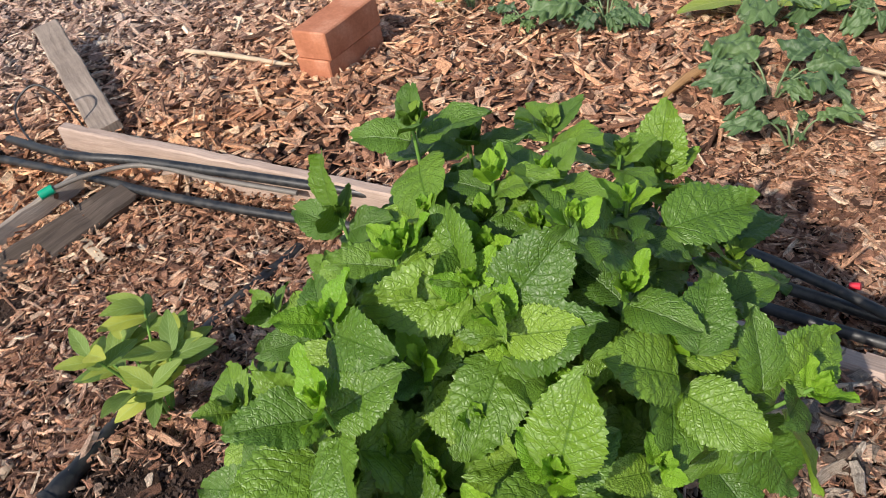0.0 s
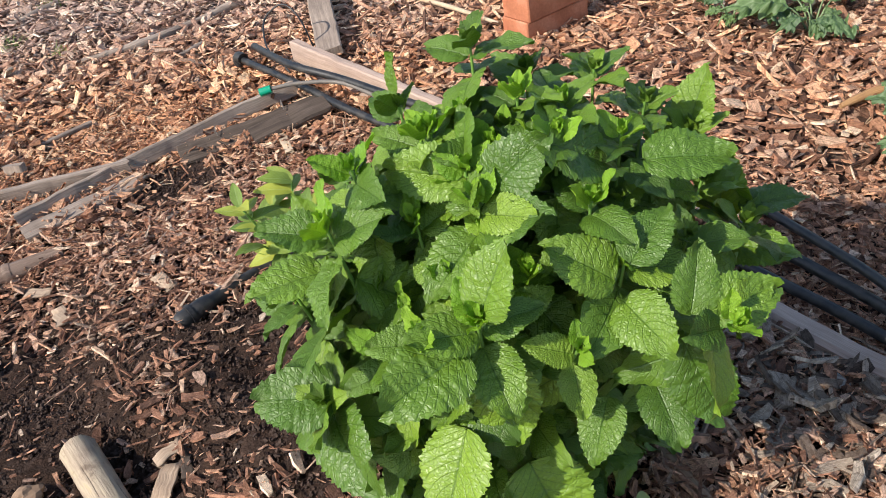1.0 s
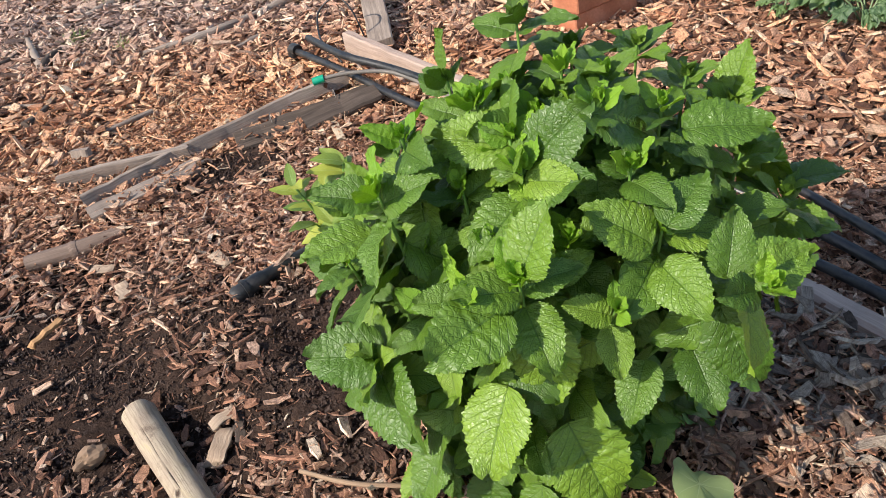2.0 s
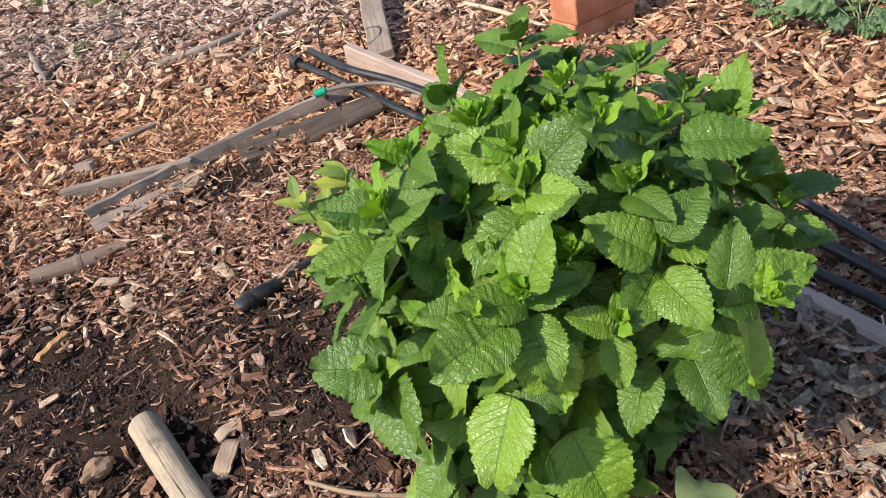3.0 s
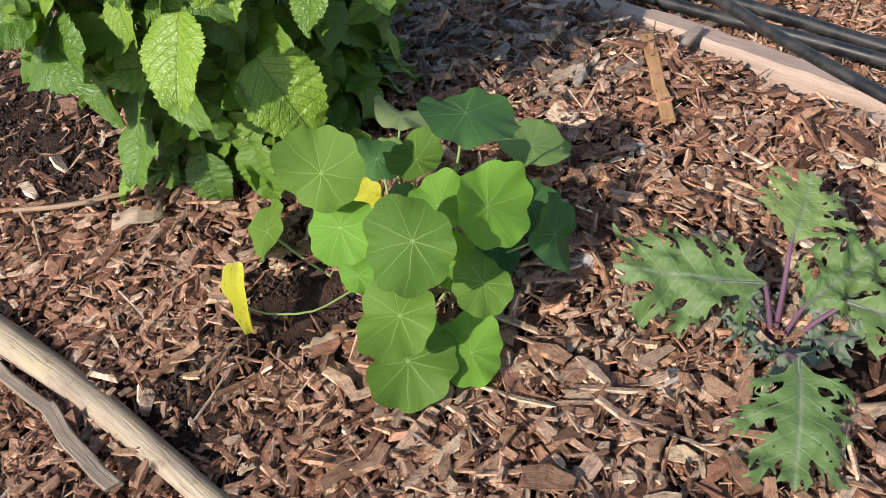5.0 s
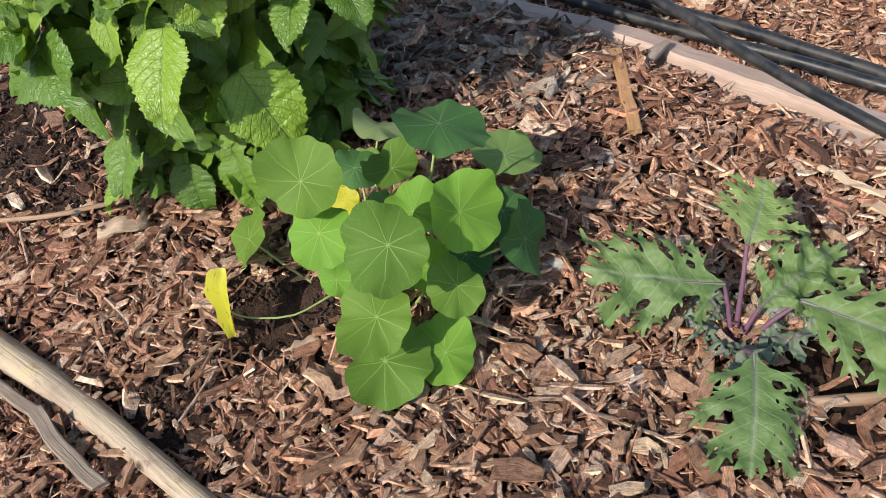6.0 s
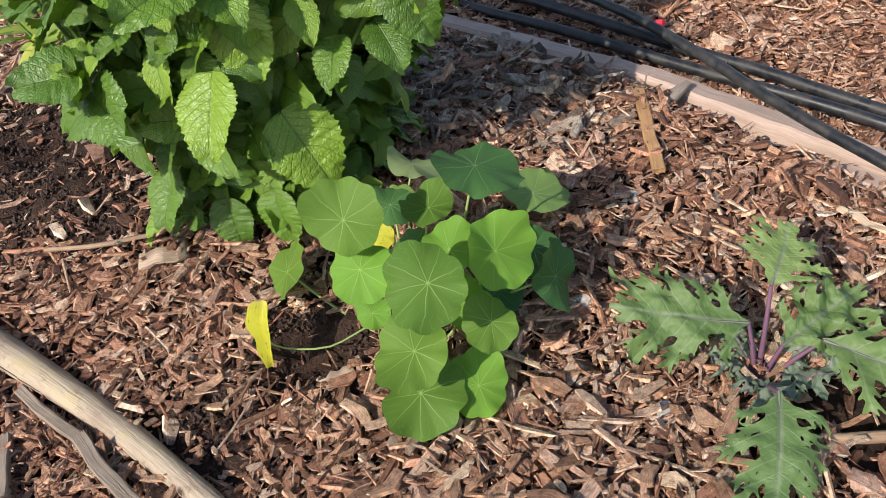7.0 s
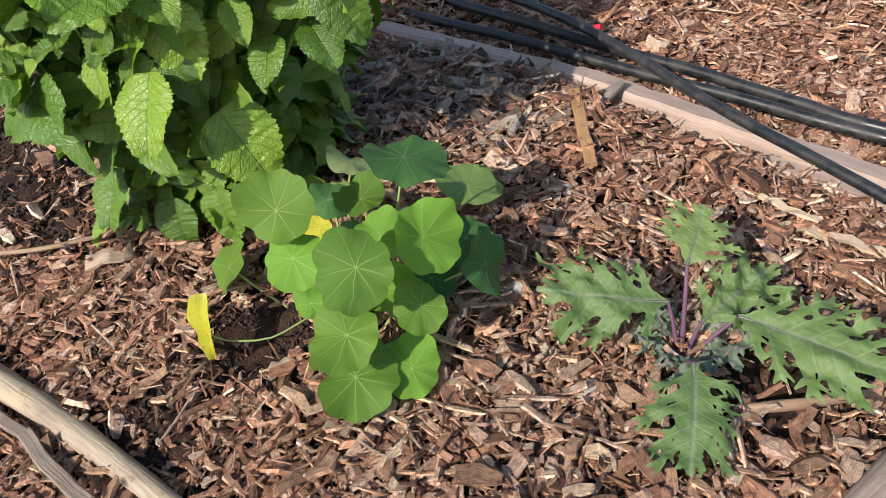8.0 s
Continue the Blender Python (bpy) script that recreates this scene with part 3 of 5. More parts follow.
def oblong_leaf_mesh(seed, mat, width=0.2, arch=0.2, fold=0.3, rows=14, cols=6, curl=0.0):
    rnd = random.Random(seed)
    ph = rnd.uniform(0, 6.28)

    def fn(s, u):
        w = width * math.sin(math.pi * (0.04 + 0.94 * s) ** 0.8) ** 0.75
        x = u * w
        x += curl * (0.10 * math.sin(7.5 * s) + 0.05 * u * math.sin(17 * s + ph))
        return (x, s, fold * abs(x) - arch * s * s + 0.012 * math.sin(12 * s + ph) * u + curl * 0.08 * math.sin(6 * s + 2 * u))

    return grid_mesh("leaf", rows, cols, fn, [mat])


def leaf_pose(base, way, face, length, wide=1.0):
    """Local pose of a leaf sheet: its base, the way it points, the side its face looks to."""
    y = Vector(way).normalized()
    z = Vector(face)
    z = (z - y * z.dot(y))
    z = z.normalized() if z.length > 1e-4 else y.orthogonal().normalized()
    x = y.cross(z)
    m = Matrix((x, y, z)).transposed().to_4x4()
    return Matrix.Translation(base) @ m @ Matrix.Diagonal((length * wide, length, length, 1))


def bare_soil(x, y):
    """How bare of chips the soil is, 0 to 1."""
    def blob(cx, cy, rx, ry, turn=0.0):
        c, s = math.cos(turn), math.sin(turn)
        dx, dy = x - cx, y - cy
        return np.exp(-(((dx * c + dy * s) / rx) ** 2 + ((-dx * s + dy * c) / ry) ** 2) ** 2)
    b = 0.96 * blob(-0.78, 0.33, 0.40, 0.19, -0.2)
    b = np.maximum(b, 0.6 * blob(-0.80, 0.52, 0.30, 0.10, -0.1))
    b = np.maximum(b, 0.97 * blob(-0.53, 0.34, 0.15, 0.05, -0.45))
    b = np.maximum(b, 0.93 * blob(-0.40, 0.47, 0.20, 0.12, 0.1))
    b = np.maximum(b, 0.85 * blob(-0.24, 0.37, 0.09, 0.09))
    b = np.maximum(b, 0.97 * blob(-0.36, 0.41, 0.13, 0.10, 0.3))
    b = np.maximum(b, 0.93 * blob(-0.52, 0.56, 0.13, 0.08, 0.4))
    b = np.maximum(b, 0.97 * blob(-0.86, 0.37, 0.20, 0.12, -0.3))
    b = np.maximum(b, 0.8 * blob(-0.92, 0.93, 0.12, 0.05, 0.9))
    # hollow by the nasturtium, cleared wider so dark soil also stands in for shade
    b = np.maximum(b, 0.98 * blob(0.085, 0.175, 0.085, 0.07))
    b = np.maximum(b, 0.7 * blob(-0.02, 0.06, 0.10, 0.05, -0.5))
    # bare soil by the kale; its dark colour also stands in for the kale's shade
    b = np.maximum(b, 0.9 * blob(0.63, 0.12, 0.10, 0.07))
    b = np.maximum(b, 0.8 * blob(0.602, 0.553, 0.26, 0.020, -0.63))
    b = np.maximum(b, 0.6 * blob(1.0, 1.0, 0.2, 0.15))
    b = np.maximum(b, 0.97 * blob(-0.74, 0.37, 0.16, 0.13, -0.3))
    b = np.maximum(b, 0.90 * blob(-0.76, 0.22, 0.14, 0.10))
    b = np.maximum(b, 0.96 * blob(-0.34, 0.49, 0.13, 0.10, 0.2))
    b = np.maximum(b, 0.92 * blob(-0.44, 0.57, 0.10, 0.06, 0.2))
    b = np.maximum(b, 0.88 * blob(-0.25, 0.36, 0.07, 0.09))
    b = np.maximum(b, 0.93 * blob(-0.01, 0.09, 0.07, 0.035, -0.6))
    b = np.maximum(b, 0.90 * blob(-0.60, 0.50, 0.10, 0.05, 0.1))
    b = np.maximum(b, 0.92 * blob(-0.93, 0.99, 0.10, 0.04, 1.0))
    b = np.maximum(b, 0.94 * blob(-0.90, 0.91, 0.11, 0.06, 0.9))
    for ax, ay, bx, by in ((0.03, 0.938, 0.45, 0.703), (0.44, 0.716, 1.02, 0.275)):
        t = np.clip(((x - ax) * (bx - ax) + (y - ay) * (by - ay)) / ((bx - ax) ** 2 + (by - ay) ** 2), 0, 1)
        b = np.maximum(b, 1.0 - smoothstep(0.022, 0.034, np.hypot(x - ax - t * (bx - ax), y - ay - t * (by - ay))))
    return np.clip(b * 1.06 + 0.10 * (b > 0.15) * (np.sin(61 * x + 17 * y) * np.sin(53 * y - 23 * x)), 0, 0.985)


# ---- ground: one sheet to the horizon ----
def axis(lo, hi, step, far):
    inner = list(np.arange(lo, hi + 1e-6, step))
    out, d = [], step
    x = hi
    while x < far:
        d *= 1.35
        x += d
        out.append(x)
    back, d, x = [], step, lo
    while x > -far:
        d *= 1.35
        x -= d
        back.append(x)
    return np.array(back[::-1] + inner + out)


def build_ground():
    xs, ys = axis(-1.6, 1.3, 0.016, 400), axis(-0.5, 2.2, 0.016, 400)
    gx, gy = np.meshgrid(xs, ys)
    rng = np.random.default_rng(4)
    rough = 0.002 + 0.004 * np.clip(bare_soil(gx, gy), 0, 1)
    gzv = ground_z(gx, gy) + rng.normal(0, 1, gx.shape) * rough
    ny, nx = gx.shape
    idx = np.arange(nx * ny).reshape(ny, nx)
    faces = np.stack([idx[:-1, :-1], idx[:-1, 1:], idx[1:, 1:], idx[1:, :-1]], -1).reshape(-1, 4)
    me = bpy.data.meshes.new("ground")
    me.from_pydata(np.stack([gx, gy, gzv], -1).reshape(-1, 3).tolist(), [], faces.tolist())
    ob = finish(new("ground", me), SOIL)
    tagged(ob, "dark crumbly garden soil under the mulch", "ground", kind="structure")


build_ground()


def scatter(name, label, count, area, length, seed, lift, flat=0.33, shard=0.25, mat=None, plain=False, where=None, thick=0.0, broad=(0.16, 0.54)):
    """Wood chips as one sheet of loose pieces: bent, tapered, ragged little slabs, lying every way."""
    rng = np.random.default_rng(seed)
    x = rng.uniform(area[0], area[1], count)
    y = rng.uniform(area[2], area[3], count)
    keep = rng.random(count) > (where or bare_soil)(x, y)
    x, y = x[keep], y[keep]
    n = len(x)
    L = length * np.exp(rng.normal(0, 0.45, n)).clip(0.3, 2.3)
    W = L * rng.uniform(*broad, n)
    H = np.minimum(L * rng.uniform(0.08, 0.24, n), 0.008)
    if thick:
        W, H = L * rng.uniform(0.6, 0.95, n), L * rng.uniform(0.5, 0.5 + thick * 0.5, n)
    thin = rng.random(n) < shard
    L[thin] *= 1.6
    W[thin] = L[thin] * rng.uniform(0.05, 0.13, thin.sum())
    H[thin] = W[thin] * 0.7
    base = np.array([(-1, -1, -1), (0, -1, -1), (1, -1, -1), (-1, 1, -1), (0, 1, -1), (1, 1, -1), (-1, -1, 1), (0, -1, 1), (1, -1, 1), (-1, 1, 1), (0, 1, 1), (1, 1, 1)], float) * 0.5
    if plain:
        base = base[[0, 2, 3, 5, 6, 8, 9, 11]]
    v = np.repeat(base[None], n, 0)
    jit = rng.uniform(-0.13, 0.13, v.shape)
    v = v + jit * np.array([0.9, 1.1, 0.8])
    sx = v[:, :, 0]
    taper = rng.uniform(0.62, 1.0, (n, 1))
    v[:, :, 1] *= 1 - (1 - taper) * (sx + 0.5).clip(0, 1)
    if not plain:
        ends = np.where(sx < 0, rng.uniform(0.45, 1.0, (n, 1)), rng.uniform(0.45, 1.0, (n, 1)))
        v[:, :, 1] *= np.where(np.abs(sx) > 0.25, ends, 1.0)
    v[:, :, 1] += rng.normal(0, 0.16, (n, 1)) * (sx * sx * 4 - 0.5)
    v = v * np.stack([L, W, H], -1)[:, None, :]
    v[:, :, 2] += (rng.normal(0, 0.06, n) * L)[:, None] * (sx * sx * 4)
    yaw = rng.uniform(0, 2 * np.pi, n)
    tip, lean = rng.normal(0, flat, n), rng.normal(0, flat * 1.2, n)
    cy, sy, ct, st, cl, sl = np.cos(yaw), np.sin(yaw), np.cos(tip), np.sin(tip), np.cos(lean), np.sin(lean)
    X, Y, Z = v[:, :, 0].copy(), v[:, :, 1].copy(), v[:, :, 2].copy()
    Y, Z = Y * cl[:, None] - Z * sl[:, None], Y * sl[:, None] + Z * cl[:, None]
    X, Z = X * ct[:, None] + Z * st[:, None], -X * st[:, None] + Z * ct[:, None]
    X, Y = X * cy[:, None] - Y * sy[:, None], X * sy[:, None] + Y * cy[:, None]
    half = np.abs(np.sin(tip)) * L * 0.3
    zc = ground_z(x, y) + lift * rng.random(n) ** 1.3 + half * 0.6 + H * 0.3
    P = np.stack([X + x[:, None], Y + y[:, None], Z + zc[:, None]], -1).reshape(-1, 3)
    if plain:
        q = np.array([(4, 5, 7, 6), (0, 1, 5, 4), (3, 2, 6, 7), (2, 0, 4, 6), (1, 3, 7, 5)])
    else:
        q = np.array([(6, 7, 10, 9), (7, 8, 11, 10), (0, 1, 7, 6), (1, 2, 8, 7), (4, 3, 9, 10), (5, 4, 10, 11), (3, 0, 6, 9), (2, 5, 11, 8)])
    F = (q[None] + len(base) * np.arange(n)[:, None, None]).reshape(-1, 4)
    me = bpy.data.meshes.new(name)
    me.vertices.add(len(P))
    me.vertices.foreach_set("co", P.astype(np.float32).ravel())
    me.loops.add(F.size)
    me.loops.foreach_set("vertex_index", F.astype(np.int32).ravel())
    me.polygons.add(len(F))
    me.polygons.foreach_set("loop_start", np.arange(0, F.size, 4, dtype=np.int32))
    me.update(calc_edges=True)
    me.shade_flat()
    uv = me.uv_layers.new(name="UVMap")
    bu = (base[:, :2] + 0.5)[None] * np.stack([np.ones(n), np.ones(n)], -1)[:, None, :] + rng.uniform(0, 40, (n, 1, 2))
    uv.data.foreach_set("uv", bu.reshape(-1, 2)[F.ravel()].astype(np.float32).ravel())
    me.materials.append(mat or CHIPS)
    ob = new(name, me)
    return tagged(ob, label, "mulch", kind="stuff")


scatter("wood_chip_mulch", "tan and brown blocky wood chip mulch over the bed", 50000, (-1.35, 1.15, -0.25, 1.25), 0.0143, 11, 0.016, flat=0.30, shard=0.30, broad=(0.24, 0.60))
scatter("wood_flake_mulch", "large flat pale and grey-brown wood flakes on the bed", 3300, (-1.35, 1.15, -0.25, 1.25), 0.0205, 16, 0.022, flat=0.24, shard=0.30, broad=(0.28, 0.58))


def off_the_shaded_strip(x, y):
    """Weathered chips gather between the herb and the edging board."""
    d = np.hypot((x - 0.24) / 0.26, (y - 0.68) / 0.17)
    return np.maximum(bare_soil(x, y), smoothstep(0.55, 1.15, d + 0.15 * np.sin(23 * x) * np.sin(19 * y)))


# weathered flakes whose grey also stands in for sky light on the shaded strip
scatter("weathered_flakes", "grey weathered wood flakes and strips beside the board", 1700, (-0.05, 0.55, 0.45, 0.90), 0.0225, 18, 0.026, flat=0.26, shard=0.38, broad=(0.24, 0.55), where=off_the_shaded_strip, mat=GREY_CHIPS)
def pale_patch(x, y):
    """Paler chips lie between the log and the kale and thin out from there."""
    return np.clip(np.maximum(bare_soil(x, y), ((x - 0.30) / 0.56) ** 2 + ((y - 0.09) / 0.36) ** 2), 0, 1)


scatter("pale_chips", "tan and straw-coloured wood chips in front of the kale", 7200, (-0.3, 0.9, -0.30, 0.46), 0.0165, 19, 0.025, flat=0.24, shard=0.28, broad=(0.26, 0.56), where=pale_patch, mat=PALE_CHIPS)
scatter("fine_mulch", "small dark bark crumbs between the wood chips", 52000, (-1.35, 1.15, -0.25, 1.25), 0.0082, 12, 0.024, shard=0.40, plain=True, broad=(0.22, 0.6))
scatter("wood_fibres", "thin frayed wood fibres and splinters through the mulch", 12000, (-1.3, 1.1, -0.42, 1.2), 0.0115, 14, 0.024, flat=0.35, shard=1.0, plain=True)


def outer_edge(x, y):
    """Chips outside the bed thin out far away; none inside the bed, which has its own."""
    d = np.sqrt(((x + 0.45) / 2.45) ** 2 + ((y - 1.0) / 2.05) ** 2)
    inside = (x > -1.35) & (x < 1.15) & (y > -0.25) & (y < 1.25)
    return np.where(inside, 1.0, smoothstep(0.72, 1.12, d + 0.08 * np.sin(5 * x) * np.sin(4 * y)))


scatter("path_mulch", "sunlit wood chip mulch of the path beyond the bed", 125000, (-3.1, 2.2, -0.30, 3.0), 0.0200, 13, 0.018, shard=0.42, plain=True, where=outer_edge, broad=(0.25, 0.68))


CRUMB = plain_mat("soil_crumb", (0.055, 0.033, 0.024), 0.95, 0.8, 90, 0.8)


def bare_only(x, y):
    return 1 - np.clip(bare_soil(x, y) * 1.25 - 0.1, 0, 1)


scatter("soil_crumbs", "dark moist crumbs and clods of soil", 64000, (-1.25, 0.25, 0.0, 1.05), 0.0027, 15, 0.003, flat=0.6, shard=0.0, mat=CRUMB, plain=True, where=bare_only, thick=0.6)
scatter("soil_litter", "small pale wood bits trodden into soil", 2600, (-1.25, 0.1, 0.0, 0.75), 0.0085, 17, 0.005, flat=0.4, shard=0.35, plain=True, where=bare_only)


# ---- lemon balm ----
HEART = Vector((-0.01, 0.47, 0.0))
BALM_LEAVES = [balm_leaf_mesh(i, BALM, arch=a, fold=f) for i, (a, f) in enumerate(((0.12, 0.40), (0.24, 0.36), (0.38, 0.34), (0.18, 0.55), (0.30, 0.45), (0.05, 0.5)))]
TIP_LEAVES = [balm_leaf_mesh(20 + i, BALM_TIP, arch=a, fold=f, rows=40, cols=6, teeth=9, jag=0.07) for i, (a, f) in enumerate(((0.05, 0.5), (0.15, 0.4), (-0.1, 0.55)))]
PLAIN_LEAF = {me: balm_leaf_mesh(i, BALM, arch=0.25, fold=0.42, rows=28, cols=6, teeth=7) for i, me in enumerate(BALM_LEAVES + TIP_LEAVES)}
balm = thing("lemon_balm", "bushy bright green lemon balm with quilted toothed leaves in the mulch", "herb plant", (HEART.x, HEART.y, gz(HEART.x, HEART.y)))
BALM0 = balm.location.copy()
rb = random.Random(5)


def face_of(p, lift=0.75):
    """Leaves look outwards from the heart and up to the light."""
    out = Vector((p.x - HEART.x, p.y - HEART.y, 0))
    out = out.normalized() if out.length > 0.01 else Vector((0, 0, 1))
    far_side = smoothstep(0.0, 0.10, 0.78 * (p.x - HEART.x) - 0.62 * (p.y - HEART.y)) * (1 - smoothstep(0.31, 0.40, p.z))
    return (out * (0.62 + 0.6 * far_side - 0.35 * smoothstep(0.36, 0.46, p.z)) + Vector((-0.17, -0.27, lift)) * (1 - 0.7 * far_side)).normalized()


def balm_shoot(tip, size=0.07, nodes=4, seed=0):
    """One stem from the heart to its tip, with pairs of leaves crosswise up it and a bright tuft on top."""
    r = random.Random(seed)
    tip = Vector(tip)
    inner = 0.10 if 0.78 * tip.x - 0.62 * tip.y > -0.155 else 0.35
    foot = Vector((HEART.x + (tip.x - HEART.x) * inner, HEART.y + (tip.y - HEART.y) * inner, 0.0))
    foot.z = gz(foot.x, foot.y) - 0.01
    mid = foot.lerp(tip, 0.55) + Vector((tip.x - foot.x, tip.y - foot.y, 0)) * (0.12 if inner > 0.2 else -0.12)
    bm = tube([foot - BALM0, mid - BALM0, tip - BALM0], [0.0030, 0.0026, 0.0015], 6, seed=seed)
    stem = part("stem", bm, BALM_STEM, balm)
    axis_way = (tip - mid).normalized()
    turn = r.uniform(0, 6.28)
    at = tip.copy()
    for i in range(nodes):
        down = (0.004, 0.014, 0.034, 0.066, 0.105, 0.15)[min(i, 5)]
        part_way = (tip - mid).length
        at = tip.lerp(mid, down / part_way) if down < part_way else mid.lerp(foot, min(0.9, (down - part_way) / max(0.05, (mid - foot).length)))
        sidev = axis_way.orthogonal().normalized()
        grown = (0.55, 0.85, 1.0, 1.05, 0.95, 0.9)[min(i, 5)]
        for h in range(2):
            a = turn + i * math.pi / 2 + h * math.pi + r.uniform(-0.3, 0.3)
            out = Matrix.Rotation(a, 3, axis_way) @ sidev
            rise = (1.0, 0.45, -0.1, -0.65, -1.1, -1.3)[min(i, 5)] + r.uniform(-0.15, 0.15)
            way = (out + axis_way * rise * 0.8 + Vector((0, 0, rise * 0.35))).normalized()
            ln = size * grown * r.uniform(0.82, 1.15)
            mesh = r.choice(TIP_LEAVES if i == 0 else BALM_LEAVES)
            sunward = 0.55 * smoothstep(0.02, -0.14, at.x) if at.x < 0.02 else 0.0
            face = (axis_way * 0.5 + face_of(at + way * ln) + Vector((-0.55, -0.65, 0.6)) * sunward + Vector((r.uniform(-0.42, 0.42), r.uniform(-0.42, 0.42), r.uniform(-0.1, 0.2)))).normalized()
            yield mesh, leaf_pose(at + out * 0.004, way, face, ln, r.uniform(0.88, 1.08)), at, stem
    for h in range(4):
        a = turn + h * math.pi / 2 + 0.6
        out = Matrix.Rotation(a, 3, axis_way) @ axis_way.orthogonal().normalized()
        yield r.choice(TIP_LEAVES), leaf_pose(tip, (out * 0.38 + axis_way).normalized(), axis_way * 0.4 - out, size * r.uniform(0.22, 0.36)), tip, stem


# stems whose tips stand clear: place of the tip and leaf size
SHOOTS = [(-0.06, 0.557, 0.522, 0.066), (-0.122, 0.508, 0.475, 0.056), (-0.122, 0.345, 0.445, 0.075), (-0.12, 0.40, 0.47, 0.07),
          (-0.02, 0.425, 0.465, 0.068), (0.005, 0.40, 0.42, 0.058), (-0.015, 0.29, 0.395, 0.05), (0.027, 0.31, 0.40, 0.07),
          (0.122, 0.415, 0.40, 0.065), (0.215, 0.39, 0.372, 0.062), (0.145, 0.60, 0.42, 0.078), (0.10, 0.50, 0.47, 0.055),
          (0.04, 0.52, 0.485, 0.065), (0.205, 0.575, 0.335, 0.078), (0.165, 0.545, 0.40, 0.07), (-0.13, 0.285, 0.285, 0.07), (-0.18, 0.345, 0.355, 0.055), (0.10, 0.345, 0.355, 0.05), (0.165, 0.47, 0.39, 0.055), (-0.06, 0.30, 0.36, 0.055),
          (-0.225, 0.425, 0.355, 0.062), (-0.205, 0.365, 0.335, 0.058), (-0.235, 0.475, 0.30, 0.058), (-0.20, 0.50, 0.39, 0.055),
          (0.05, 0.600, 0.480, 0.062), (0.105, 0.575, 0.462, 0.060), (-0.02, 0.60, 0.475, 0.060), (0.0, 0.515, 0.495, 0.060), (0.055, 0.455, 0.492, 0.055), (-0.075, 0.455, 0.478, 0.058), (0.09, 0.43, 0.445, 0.055)]
leaves = []
for i, (x, y, z, s) in enumerate(SHOOTS):
    leaves += list(balm_shoot((x, y, z), s * 0.92, 4 if 0.78 * x - 0.62 * y > -0.155 else 5, 100 + i))
# stems of the dome between them
for i in range(66):
    a = i * 2.399 + 0.4
    rr = math.sqrt((i + 0.5) / 66)
    x, y = HEART.x - 0.015 + 0.195 * rr * math.cos(a), HEART.y + 0.02 + 0.19 * rr * math.sin(a)
    z = 0.478 - 0.20 * rr ** 2.2 + rb.uniform(-0.05, 0.015)
    if 0.78 * x - 0.62 * y > -0.20 and z < 0.36:
        continue
    leaves += list(balm_shoot((x, y, z), rb.uniform(0.046, 0.064), 3 if 0.78 * x - 0.62 * y > -0.20 else 5, 200 + i))
# low skirt stems
for i in range(38):
    a = math.pi * 2 * i / 19 + rb.uniform(-0.1, 0.1)
    rr = 0.17 if i < 19 else 0.14
    x, y = HEART.x - 0.01 + rr * math.cos(a), HEART.y + rr * math.sin(a)
    lean = 0.78 * x - 0.62 * y + 0.190
    if lean > 0:
        x, y = x - 0.78 * lean, y + 0.62 * lean
    leaves += list(balm_shoot((x, y, rb.uniform(0.16, 0.27) if i < 19 else rb.uniform(0.08, 0.14)), rb.uniform(0.045, 0.065), 4, 300 + i))
# small leaves of the front foot
for i in range(16):
    x, y = -0.135 + 0.0145 * i + rb.uniform(-0.01, 0.01), 0.335 + rb.uniform(-0.02, 0.03) + 0.05 * smoothstep(0.0, 0.10, -0.135 + 0.0145 * i)
    leaves += list(balm_shoot((x, y, rb.uniform(0.06, 0.15)), rb.uniform(0.036, 0.048), 4, 500 + i))
# short shaded shoots low on the side away from the sun
for i in range(12):
    x, y = 0.03 + 0.016 * (i % 6) + rb.uniform(-0.012, 0.012), 0.40 + 0.022 * (i % 6) + rb.uniform(-0.012, 0.012)
    leaves += list(balm_shoot((x, y, 0.10 + 0.09 * (i // 6) + rb.uniform(-0.02, 0.03)), rb.uniform(0.05, 0.065), 4, 400 + i))
# broad leaves of the sunny side: foot, tip, width to length
BROAD = [(0.009, 0.295, 0.278, 0.005, 0.245, 0.220, 0.95), (0.031, 0.329, 0.337, 0.045, 0.317, 0.264, 0.90), (0.060, 0.351, 0.308, 0.078, 0.402, 0.339, 1.15),
         (0.151, 0.404, 0.270, 0.182, 0.367, 0.236, 0.85), (0.030, 0.312, 0.405, 0.048, 0.335, 0.460, 0.85), (0.083, 0.489, 0.402, 0.144, 0.516, 0.380, 0.85),
         (0.018, 0.291, 0.381, -0.017, 0.228, 0.374, 0.90), (-0.127, 0.288, 0.264, -0.064, 0.234, 0.250, 0.85), (-0.122, 0.291, 0.286, -0.190, 0.268, 0.284, 0.95),
         (0.126, 0.393, 0.371, 0.172, 0.361, 0.356, 0.85), (0.177, 0.399, 0.329, 0.212, 0.392, 0.260, 0.75), (0.118, 0.391, 0.395, 0.067, 0.380, 0.427, 0.85),
         (0.132, 0.391, 0.416, 0.149, 0.437, 0.436, 0.80), (0.194, 0.399, 0.371, 0.240, 0.436, 0.372, 0.80)]
